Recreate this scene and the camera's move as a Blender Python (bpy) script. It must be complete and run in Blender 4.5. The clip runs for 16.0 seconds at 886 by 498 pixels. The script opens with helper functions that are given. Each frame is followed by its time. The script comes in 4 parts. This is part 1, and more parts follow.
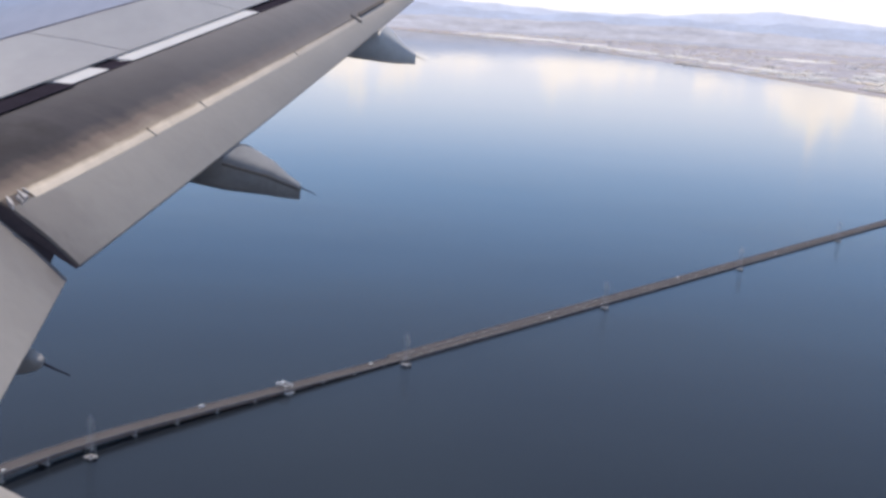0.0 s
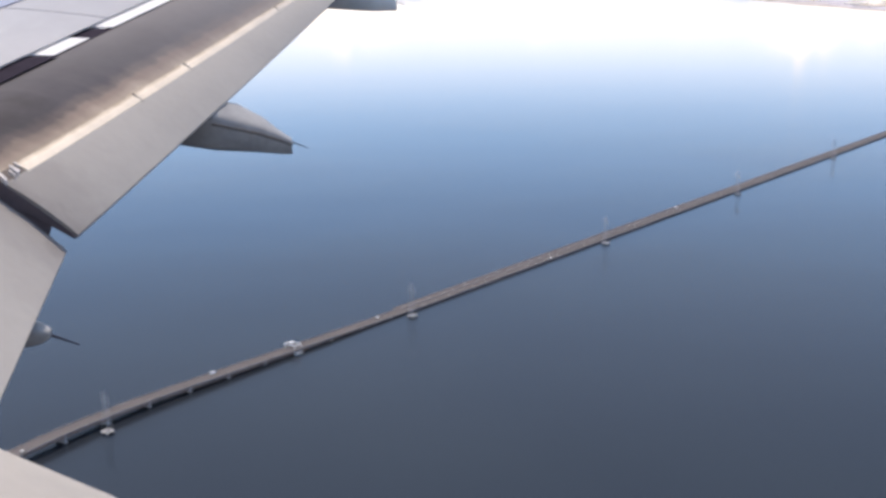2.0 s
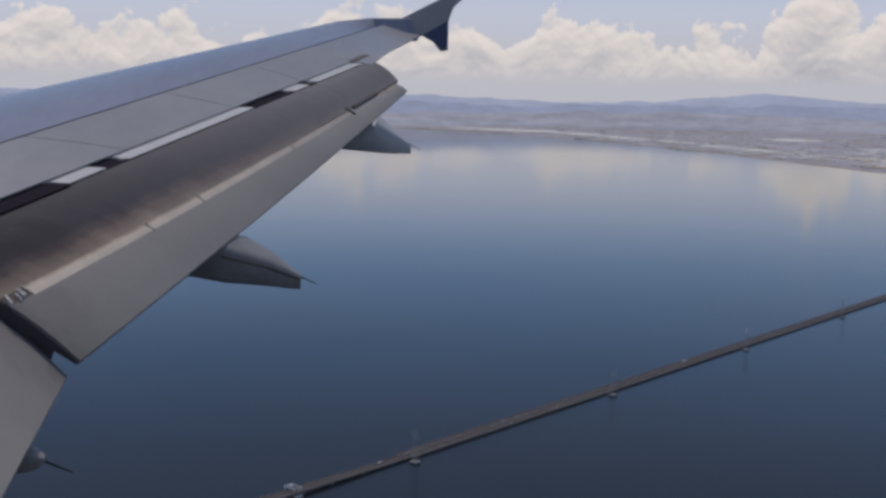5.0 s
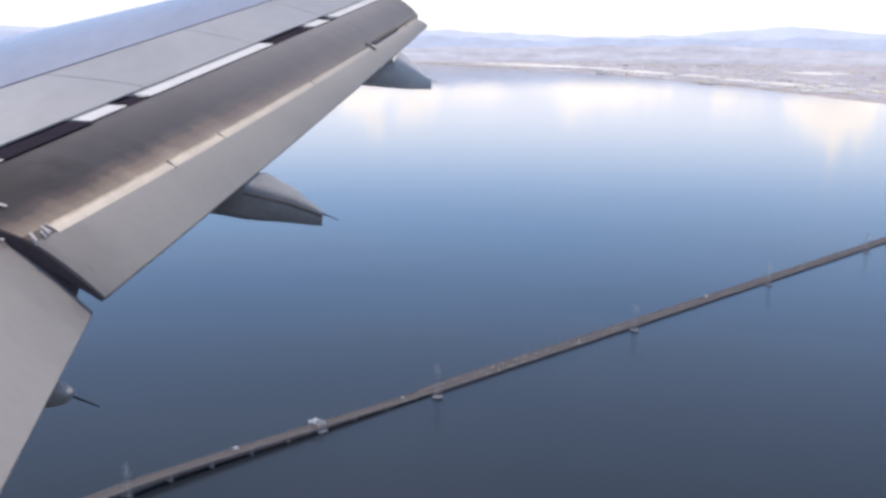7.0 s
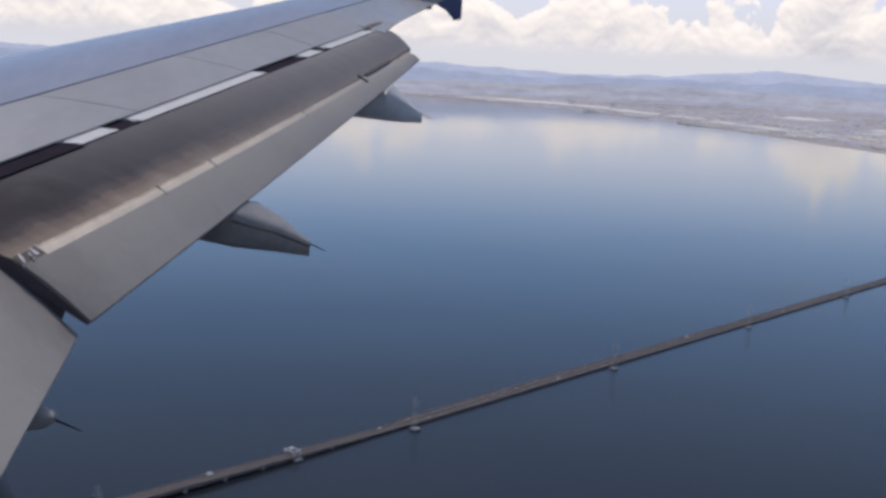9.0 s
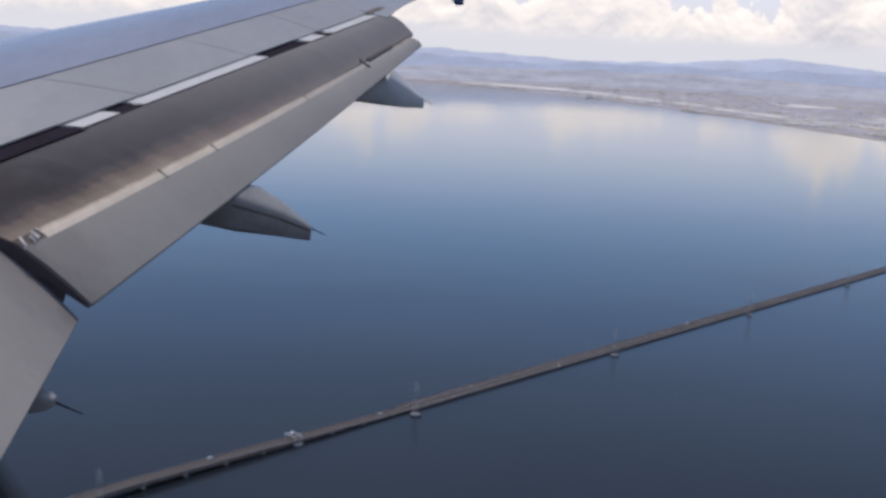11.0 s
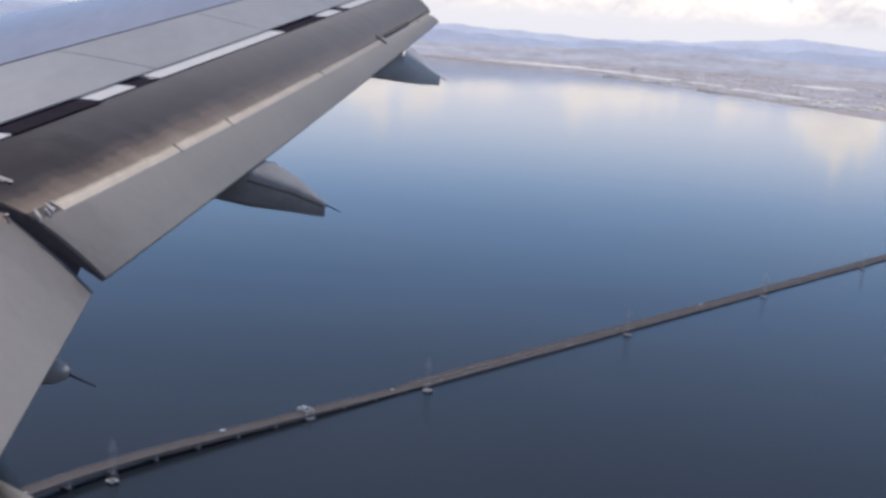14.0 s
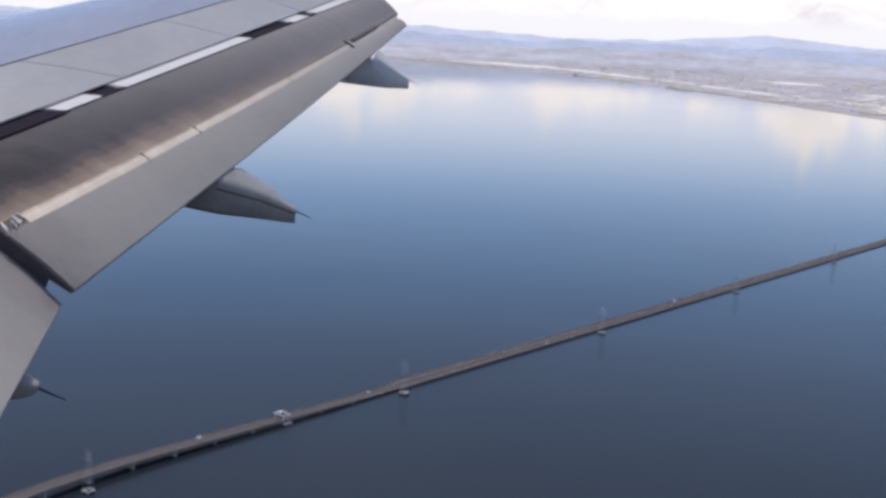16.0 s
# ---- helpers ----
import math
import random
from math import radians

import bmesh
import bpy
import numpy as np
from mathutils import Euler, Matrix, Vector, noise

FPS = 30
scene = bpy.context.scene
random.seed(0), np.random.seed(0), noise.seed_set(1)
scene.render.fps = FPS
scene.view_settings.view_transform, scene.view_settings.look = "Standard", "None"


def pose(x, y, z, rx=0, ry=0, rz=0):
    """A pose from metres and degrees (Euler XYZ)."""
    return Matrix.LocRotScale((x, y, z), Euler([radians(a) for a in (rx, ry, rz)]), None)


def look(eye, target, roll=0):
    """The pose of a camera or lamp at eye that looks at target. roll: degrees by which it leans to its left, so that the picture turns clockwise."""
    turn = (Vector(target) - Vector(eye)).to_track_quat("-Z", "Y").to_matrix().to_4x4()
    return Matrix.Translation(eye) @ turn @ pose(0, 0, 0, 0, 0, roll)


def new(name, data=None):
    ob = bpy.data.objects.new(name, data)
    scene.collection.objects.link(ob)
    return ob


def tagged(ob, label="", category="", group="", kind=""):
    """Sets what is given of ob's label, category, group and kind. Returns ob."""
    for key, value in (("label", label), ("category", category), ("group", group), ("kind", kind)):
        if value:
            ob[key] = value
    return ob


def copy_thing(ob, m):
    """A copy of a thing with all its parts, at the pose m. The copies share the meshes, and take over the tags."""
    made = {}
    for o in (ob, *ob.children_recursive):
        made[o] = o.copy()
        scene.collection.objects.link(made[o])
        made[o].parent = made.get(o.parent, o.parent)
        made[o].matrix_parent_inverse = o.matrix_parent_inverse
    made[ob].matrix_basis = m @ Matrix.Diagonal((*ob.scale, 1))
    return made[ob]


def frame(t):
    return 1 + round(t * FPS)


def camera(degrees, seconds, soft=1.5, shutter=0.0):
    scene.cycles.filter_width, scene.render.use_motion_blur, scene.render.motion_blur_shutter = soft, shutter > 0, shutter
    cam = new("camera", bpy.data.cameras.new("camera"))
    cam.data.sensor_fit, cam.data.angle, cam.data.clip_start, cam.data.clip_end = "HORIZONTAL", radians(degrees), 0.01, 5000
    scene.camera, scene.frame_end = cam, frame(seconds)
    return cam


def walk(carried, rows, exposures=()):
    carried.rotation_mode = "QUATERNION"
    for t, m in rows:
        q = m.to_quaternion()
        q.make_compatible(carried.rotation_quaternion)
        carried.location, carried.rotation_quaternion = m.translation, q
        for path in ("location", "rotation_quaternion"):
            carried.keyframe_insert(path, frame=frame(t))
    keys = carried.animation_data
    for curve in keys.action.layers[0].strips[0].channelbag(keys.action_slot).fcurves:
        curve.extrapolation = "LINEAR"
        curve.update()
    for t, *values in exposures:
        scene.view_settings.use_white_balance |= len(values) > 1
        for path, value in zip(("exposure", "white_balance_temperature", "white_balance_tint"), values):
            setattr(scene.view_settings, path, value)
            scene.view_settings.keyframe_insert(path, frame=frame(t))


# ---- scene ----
# seconds, eye x y z, turn to the left, tilt, lean
PATH = [
    (0, -0.008, -0.020, 105.030, -8.20, -11.74, 3.50),
    (0.5, -0.008, -0.020, 105.025, -6.51, -13.03, 2.34),
    (1, -0.008, -0.020, 105.020, -6.22, -13.67, 1.51),
    (1.5, -0.008, -0.020, 105.010, -5.81, -13.50, -0.10),
    (2, -0.008, -0.020, 105.000, -8.31, -14.24, -1.04),
    (2.5, -0.008, -0.020, 104.990, -8.39, -13.10, 0.24),
    (3, -0.005, -0.012, 104.989, -7.92, -10.65, -0.77),
    (3.2, -0.005, -0.012, 104.988, -8.02, -6.03, -2.54),
    (5.3, 0.000, 0.000, 104.965, -7.05, -7.93, 1.98),
    (5.5, 0.000, 0.000, 104.965, -6.01, -10.68, 3.08),
    (6, 0.000, 0.000, 104.964, -3.57, -12.02, 1.91),
    (6.5, 0.000, 0.000, 104.963, -3.35, -12.00, 0.35),
    (7, 0.000, 0.000, 104.962, -6.90, -10.27, 0.40),
    (7.5, 0.000, 0.000, 104.961, -7.55, -8.99, 0.58),
    (8, -0.006, -0.007, 104.960, -7.61, -8.47, 1.63),
    (8.5, -0.012, -0.014, 104.972, -7.65, -8.49, 2.89),
    (9, -0.022, -0.020, 104.981, -7.70, -8.71, 2.51),
    (11.5, -0.019, -0.020, 104.978, -7.76, -9.74, 2.97),
    (12, -0.004, -0.020, 104.990, -8.05, -10.17, 3.28),
    (12.5, -0.006, -0.020, 104.988, -8.24, -10.50, 2.63),
    (13, -0.020, -0.020, 104.985, -7.19, -10.52, 2.00),
    (13.5, -0.018, -0.020, 104.986, -6.64, -10.40, 2.62),
    (14, -0.017, -0.020, 104.984, -7.03, -10.55, 3.54),
    (14.5, -0.018, -0.020, 104.986, -7.43, -10.48, 3.20),
    (15, -0.002, -0.020, 104.998, -8.33, -10.44, 3.15),
    (15.5, 0.004, -0.020, 105.002, -8.57, -10.48, 4.10),
    (16, -0.004, -0.020, 104.998, -8.32, -10.41, 2.67),
]
# seconds, stops
EXPOSURES = [(0.0, 0.22, 7100, 15), (0.5, 0.4, 7100, 15), (1.0, 0.7, 7400, 15), (1.5, 0.85, 7400, 15), (2.0, 0.8, 7400, 15), (2.5, 0.75, 7400, 15), (3.0, 0.36, 7200, 15), (3.2, 0.1, 6900, 15), (4.2, -0.45, 6700, 15), (5.3, -0.95, 6700, 15), (5.5, -0.75, 6650, 15), (6.0, 0.15, 6950, 15), (6.5, 0.45, 6950, 15), (7.0, 0.38, 6950, 15), (7.5, 0.05, 6850, 15), (8.5, -0.32, 6800, 15), (9.0, -0.38, 6750, 15), (12.5, -0.25, 6800, 15), (13.5, -0.19, 6850, 15), (14.0, -0.1, 6850, 15), (16.0, 0.04, 6880, 15)]
cam = camera(41.2, 16.0, soft=3.2)


def aim(x, y, z, turn, tilt, lean):
    a, b = radians(turn), radians(tilt)
    d = Vector((-math.sin(a) * math.cos(b), math.cos(a) * math.cos(b), math.sin(b)))
    return look((x, y, z), Vector((x, y, z)) + d, lean)


cam.data.dof.use_dof, cam.data.dof.focus_distance, cam.data.dof.aperture_fstop = True, 9.0, 7.0
walk(cam, [(r[0], aim(*r[1:])) for r in PATH], exposures=EXPOSURES)

H = 105.0  # height of the eye over the water
# ---- light ----
SUN_AZ, SUN_EL = -20.0, 64.0  # degrees to the right of straight out, and up
world = bpy.data.worlds.new("sky")
scene.world = world
world.use_nodes = True


def noise_node(tree, scale, detail, rough):
    n = tree.nodes.new("ShaderNodeTexNoise")
    n.inputs[2].default_value, n.inputs[3].default_value, n.inputs[4].default_value = scale, detail, rough
    return n


def wire(tree, a, b, out=0, inp=0):
    tree.links.new(a.outputs[out], b.inputs[inp])


def math_node(tree, op, a, b=None, c=None, clamp=False):
    n = tree.nodes.new("ShaderNodeMath")
    n.operation, n.use_clamp = op, clamp
    for i, v in enumerate((a, b, c)):
        if v is None:
            continue
        if isinstance(v, (int, float)):
            n.inputs[i].default_value = v
        else:
            tree.links.new(v, n.inputs[i])
    return n.outputs[0]


def ramp_node(tree, fac, stops, smooth=False):
    n = tree.nodes.new("ShaderNodeValToRGB")
    e = n.color_ramp.elements
    if smooth:
        n.color_ramp.interpolation = "EASE"
    while len(e) < len(stops):
        e.new(0.5)
    for el, (p, c) in zip(e, stops):
        el.position = p
        el.color = (c, c, c, 1) if isinstance(c, (int, float)) else (*c, 1)
    tree.links.new(fac, n.inputs[0])
    return n.outputs[0]


def mix_color(tree, fac, a, b):
    n = tree.nodes.new("ShaderNodeMix")
    n.data_type = "RGBA"
    for sock, v in ((n.inputs[0], fac), (n.inputs[6], a), (n.inputs[7], b)):
        if isinstance(v, (int, float)):
            sock.default_value = v
        elif isinstance(v, tuple):
            sock.default_value = (*v, 1)
        else:
            tree.links.new(v, sock)
    return n.outputs[2]


def build_sky():
    t = world.node_tree
    t.nodes.clear()
    out = t.nodes.new("ShaderNodeOutputWorld")
    sky = t.nodes.new("ShaderNodeTexSky")
    sky.sky_type, sky.sun_disc, sky.sun_elevation, sky.sun_rotation = "NISHITA", False, radians(SUN_EL), radians(SUN_AZ)
    sky.altitude, sky.air_density, sky.dust_density, sky.ozone_density = 100, 1.3, 0.4, 2.0
    co = t.nodes.new("ShaderNodeTexCoord")
    sep = t.nodes.new("ShaderNodeSeparateXYZ")
    wire(t, co, sep)
    el = math_node(t, "MULTIPLY", math_node(t, "ARCSINE", sep.outputs[2]), 57.2958)  # degrees over the horizon
    stretch = t.nodes.new("ShaderNodeMapping")
    stretch.inputs[3].default_value, stretch.inputs[2].default_value = (1, 1, 1.25), (0, 0, radians(CLOUD_TURN))
    wire(t, co, stretch)
    big = noise_node(t, 9.0, 2.0, 0.5)
    shade = noise_node(t, 30.0, 6.0, 0.55)
    for n in (big, shade):
        wire(t, stretch, n)
    # cumulus bank: flat bases near one degree, heaped tops
    top = math_node(t, "MULTIPLY_ADD", big.outputs[0], 2.0, 2.4)
    az = math_node(t, "MULTIPLY", math_node(t, "ARCTAN2", sep.outputs[0], sep.outputs[1]), 57.2958)
    for at, wide, tall in ((25.2, 1.7, 1.9), (28.6, 1.2, 0.9), (17.6, 0.6, 0.4), (14.4, 1.6, 0.8), (9.0, 1.3, 0.8), (2.8, 1.4, 0.8), (-5.0, 1.5, 0.8), (-10.0, 1.4, 0.8)):  # the tallest heaps: bearing, breadth, height in degrees
        off = math_node(t, "MULTIPLY", math_node(t, "SUBTRACT", az, at), 1 / wide)
        bell = math_node(t, "POWER", 2.718, math_node(t, "MULTIPLY", math_node(t, "MULTIPLY", off, off), -1.0))
        top = math_node(t, "MULTIPLY_ADD", bell, tall, top)
    spread = t.nodes.new("ShaderNodeCombineXYZ")
    t.links.new(az, spread.inputs[0])
    towers = noise_node(t, 0.75, 5.0, 0.72)
    wire(t, spread, towers)
    top = math_node(t, "ADD", top, math_node(t, "MULTIPLY_ADD", towers.outputs[0], 2.5, -1.25))
    over = math_node(t, "SUBTRACT", top, el)
    def pile(up):
        """Thickness of the cumulus at a height of up degrees above the line of sight."""
        m = t.nodes.new("ShaderNodeMapping")
        m.inputs[1].default_value = (0, 0, up / 57.3)
        wire(t, stretch, m)
        n = noise_node(t, 24.0, 7.0, 0.54)
        n.inputs["Distortion"].default_value = 0.25
        wire(t, m, n)
        return math_node(t, "ADD", math_node(t, "MULTIPLY_ADD", over, 0.42, -0.42 * up), math_node(t, "MULTIPLY_ADD", n.outputs[0], 2.6, -1.30))
    heap, above = pile(0.0), pile(0.3)
    cover = ramp_node(t, heap, [(0.0, 0.0), (0.10, 0.8), (0.22, 1.0)], True)
    base = ramp_node(t, math_node(t, "MULTIPLY", el, 0.1), [(0.075, 0.0), (0.17, 1.0)], True)
    cover = math_node(t, "MULTIPLY", cover, base)
    # pale haze under and over the bases
    veil = ramp_node(t, math_node(t, "MULTIPLY", el, 0.05), [(0.0, 0.95), (0.08, 0.85), (0.22, 0.45), (0.42, 0.10), (0.8, 0.0)])
    wisps = noise_node(t, 3.0, 5.0, 0.6)
    wire(t, stretch, wisps)
    veil = math_node(t, "MULTIPLY", veil, math_node(t, "MULTIPLY_ADD", wisps.outputs[0], 0.7, 0.65), clamp=True)
    flat = t.nodes.new("ShaderNodeMapping")
    flat.inputs[3].default_value = (1, 1, 9)
    wire(t, co, flat)
    streak = noise_node(t, 7.0, 6.0, 0.62)
    wire(t, flat, streak)
    low = math_node(t, "MULTIPLY", ramp_node(t, streak.outputs[0], [(0.42, 0.0), (0.62, 1.0)], True), ramp_node(t, math_node(t, "MULTIPLY", el, 0.1), [(0.06, 0.0), (0.10, 0.55), (0.19, 0.5), (0.29, 0.0)]))
    # bright where the pile thins out upwards, grey in its hollows and towards its base
    hollow = math_node(t, "MULTIPLY_ADD", math_node(t, "SUBTRACT", above, heap), 0.62, math_node(t, "MULTIPLY_ADD", heap, 0.19, 0.24))
    lit = ramp_node(t, math_node(t, "MULTIPLY_ADD", shade.outputs[0], 0.25, hollow),
                    [(0.24, (1.33, 1.295, 1.24)), (0.38, (1.17, 1.145, 1.12)), (0.54, (0.96, 0.97, 1.01)), (0.78, (0.74, 0.77, 0.855))])
    scaled = t.nodes.new("ShaderNodeVectorMath")
    scaled.operation = "SCALE"
    wire(t, sky, scaled)
    scaled.inputs[3].default_value = SKY
    air = ramp_node(t, math_node(t, "MULTIPLY", el, 1 / 40), [(0.0, (0.87, 0.93, 1.04)), (0.055, (0.91, 0.96, 1.08)), (0.105, (0.92, 1.03, 1.26)), (0.140, (0.78, 0.97, 1.28)), (0.212, (0.36, 0.69, 1.23)), (0.358, (0.215, 0.43, 0.87)), (0.48, (0.24, 0.33, 0.52)), (1.0, (0.25, 0.32, 0.45))])
    hazed = mix_color(t, math_node(t, "MAXIMUM", veil, ramp_node(t, math_node(t, "MULTIPLY", el, 1 / 40), [(0.0, 0.95), (0.5, 0.8), (1.0, 0.0)])), scaled.outputs[0], air)
    both = mix_color(t, math_node(t, "MULTIPLY", low, 0.5), mix_color(t, cover, hazed, lit), (0.84, 0.87, 0.95))
    bg = t.nodes.new("ShaderNodeBackground")
    bg.inputs[1].default_value = 1.0
    t.links.new(both, bg.inputs[0])
    wire(t, bg, out)


SKY = 0.10
CLOUD_TURN = 14.0
build_sky()
sun = new("sun", bpy.data.lights.new("sun", "SUN"))
sun.data.energy, sun.data.angle, sun.data.color = 2.5, radians(0.6), (1.0, 0.93, 0.84)
sa, se = radians(SUN_AZ), radians(SUN_EL)
sun.matrix_world = look((0, 0, 300), Vector((0, 0, 300)) - Vector((math.sin(sa) * math.cos(se), math.cos(sa) * math.cos(se), math.sin(se))))


# ---- materials ----
def material(name, base, rough=0.5, metal=0.0, vary=0.15, scale=3.0, fine=40.0, bump=0.0, stain=None, stretch=(1, 1, 1), spec=0.5):
    """Paint, metal or stone with mottling at two scales and fine relief, in metres."""
    m = bpy.data.materials.new(name)
    m.use_nodes = True
    t = m.node_tree
    b = t.nodes["Principled BSDF"]
    co = t.nodes.new("ShaderNodeTexCoord")
    mp = t.nodes.new("ShaderNodeMapping")
    mp.inputs[3].default_value = stretch
    wire(t, co, mp, 3)
    n1 = noise_node(t, scale, 5.0, 0.6)
    n2 = noise_node(t, fine, 4.0, 0.6)
    wire(t, mp, n1), wire(t, mp, n2)
    dark = tuple(c * (1 - vary) for c in base)
    light = tuple(min(1, c * (1 + vary)) for c in base)
    f = math_node(t, "ADD", math_node(t, "MULTIPLY", n1.outputs[0], 0.7), math_node(t, "MULTIPLY", n2.outputs[0], 0.3))
    c = mix_color(t, ramp_node(t, f, [(0.35, 0.0), (0.65, 1.0)]), dark, light)
    if stain:
        n3 = noise_node(t, scale * 0.6, 6.0, 0.7)
        wire(t, mp, n3)
        c = mix_color(t, ramp_node(t, n3.outputs[0], [(0.55, 0.0), (0.75, 0.6)]), c, stain)
    t.links.new(c, b.inputs["Base Color"])
    b.inputs["Metallic"].default_value = metal
    b.inputs["Specular IOR Level"].default_value = spec
    t.links.new(math_node(t, "MULTIPLY_ADD", n1.outputs[0], 0.16, rough - 0.08, clamp=True), b.inputs["Roughness"])
    if bump:
        bp = t.nodes.new("ShaderNodeBump")
        bp.inputs["Strength"].default_value, bp.inputs["Distance"].default_value = 1.0, bump
        t.links.new(n2.outputs[0], bp.inputs["Height"])
        wire(t, bp, b, 0, b.inputs.find("Normal"))
    return m


def make_flap_paint(name, base):
    """Grey paint under soot that thins out along the span, with tan exhaust streaks along the aft lip. U runs along the span in metres, V from front to back."""
    m = material(name, base, 0.62, vary=0.08, scale=1.2, fine=30, spec=0.12)
    t = m.node_tree
    b = t.nodes["Principled BSDF"]
    old = b.inputs["Base Color"].links[0].from_socket
    uv = t.nodes.new("ShaderNodeUVMap")
    sep = t.nodes.new("ShaderNodeSeparateXYZ")
    wire(t, uv, sep)
    mp = t.nodes.new("ShaderNodeMapping")
    mp.inputs[3].default_value = (1.1, 0.9, 1)
    wire(t, uv, mp)
    n = noise_node(t, 3.2, 8.0, 0.58)
    wire(t, mp, n)
    along = t.nodes.new("ShaderNodeMapping")
    along.inputs[3].default_value = (1.0, 0.16, 1)
    wire(t, uv, along)
    streak = noise_node(t, 9.0, 7.0, 0.68)
    wire(t, along, streak)
    u = math_node(t, "MULTIPLY", sep.outputs[0], 0.1)
    thin = ramp_node(t, math_node(t, "ADD", u, math_node(t, "MULTIPLY_ADD", n.outputs[0], 0.1, -0.05)), [(0.10, 0.0), (0.30, 0.5), (0.56, 1.0)])
    c = mix_color(t, thin, old, (0.285, 0.275, 0.28))
    faint = ramp_node(t, streak.outputs[0], [(0.42, 0.0), (0.66, 0.22)])
    c = mix_color(t, faint, c, (0.13, 0.12, 0.125))
    # tan exhaust band in front of the lip, boldest near the inner end, its front edge creeping forward by uneven lengths
    v = math_node(t, "ADD", sep.outputs[1], math_node(t, "ADD", math_node(t, "MULTIPLY_ADD", streak.outputs[0], 0.13, -0.065), math_node(t, "MULTIPLY_ADD", n.outputs[0], 0.18, -0.09)))
    fade = ramp_node(t, math_node(t, "MULTIPLY_ADD", u, 1.0, 0.3), [(0.26, 0.38), (0.31, 0.95), (0.46, 0.75), (0.72, 0.40)])
    brown = ramp_node(t, v, [(0.73, 0.0), (0.82, 0.30), (0.88, 0.85), (1.0, 1.0)], True)
    c = mix_color(t, math_node(t, "MULTIPLY", brown, fade), c, mix_color(t, thin, (0.31, 0.24, 0.20), (0.33, 0.285, 0.265)))
    pale = math_node(t, "MULTIPLY", ramp_node(t, v, [(0.88, 0.0), (0.98, 0.5), (1.05, 0.9)], True), fade)
    c = mix_color(t, pale, c, mix_color(t, thin, (0.50, 0.42, 0.34), (0.46, 0.42, 0.39)))
    soot = ramp_node(t, math_node(t, "ADD", sep.outputs[0], math_node(t, "MULTIPLY_ADD", n.outputs[0], 0.9, -0.45)), [(0.0, 1.0), (0.5, 0.85), (1.3, 0.0)], True)
    front = ramp_node(t, v, [(0.62, 1.0), (0.9, 0.30)])
    c = mix_color(t, math_node(t, "MULTIPLY", math_node(t, "MULTIPLY", soot, front), 0.9), c, (0.026, 0.023, 0.028))
    t.links.new(c, b.inputs["Base Color"])
    return m


def make_lip_paint(name, tan, pale, far):
    """Pale edge strip, browned by exhaust along its front. U along the span in metres, V from front to back."""
    m = material(name, pale, 0.7, vary=0.12, scale=4, fine=50, spec=0.1)
    t = m.node_tree
    b = t.nodes["Principled BSDF"]
    old = b.inputs["Base Color"].links[0].from_socket
    uv = t.nodes.new("ShaderNodeUVMap")
    sep = t.nodes.new("ShaderNodeSeparateXYZ")
    wire(t, uv, sep)
    mp = t.nodes.new("ShaderNodeMapping")
    mp.inputs[3].default_value = (1.0, 0.25, 1)
    wire(t, uv, mp)
    streak = noise_node(t, 6.0, 8.0, 0.7)
    wire(t, mp, streak)
    c = mix_color(t, ramp_node(t, math_node(t, "MULTIPLY", sep.outputs[0], 0.15), [(0.25, 0.0), (0.75, 1.0)]), old, far)
    v = math_node(t, "ADD", sep.outputs[1], math_node(t, "MULTIPLY_ADD", streak.outputs[0], 1.2, -0.6))
    c = mix_color(t, ramp_node(t, v, [(-0.0, 0.8), (0.2, 0.35), (0.45, 0.0)], True), c, tan)
    t.links.new(c, b.inputs["Base Color"])
    return m


def make_tab_paint():
    """Grey paint that darkens towards the slot between the two flaps, 4.6 m out."""
    m = material("flap_tab_paint", (0.385, 0.365, 0.345), 0.6, vary=0.07, scale=1.0, fine=18, stain=(0.33, 0.305, 0.285), spec=0.25)
    t = m.node_tree
    b = t.nodes["Principled BSDF"]
    old = b.inputs["Base Color"].links[0].from_socket
    co = t.nodes.new("ShaderNodeTexCoord")
    sep = t.nodes.new("ShaderNodeSeparateXYZ")
    wire(t, co, sep, 3)
    n = noise_node(t, 5.0, 6.0, 0.6)
    wire(t, co, n, 3)
    away = math_node(t, "ABSOLUTE", math_node(t, "SUBTRACT", sep.outputs[1], 4.6))
    away = math_node(t, "ADD", away, math_node(t, "MULTIPLY_ADD", n.outputs[0], 0.5, -0.25))
    # darkest at the slot, fading out unevenly over 0.8 m
    soot = ramp_node(t, away, [(0.0, 0.62), (0.12, 0.38), (0.45, 0.10), (0.8, 0.0)], True)
    t.links.new(mix_color(t, soot, old, (0.15, 0.135, 0.135)), b.inputs["Base Color"])
    return m


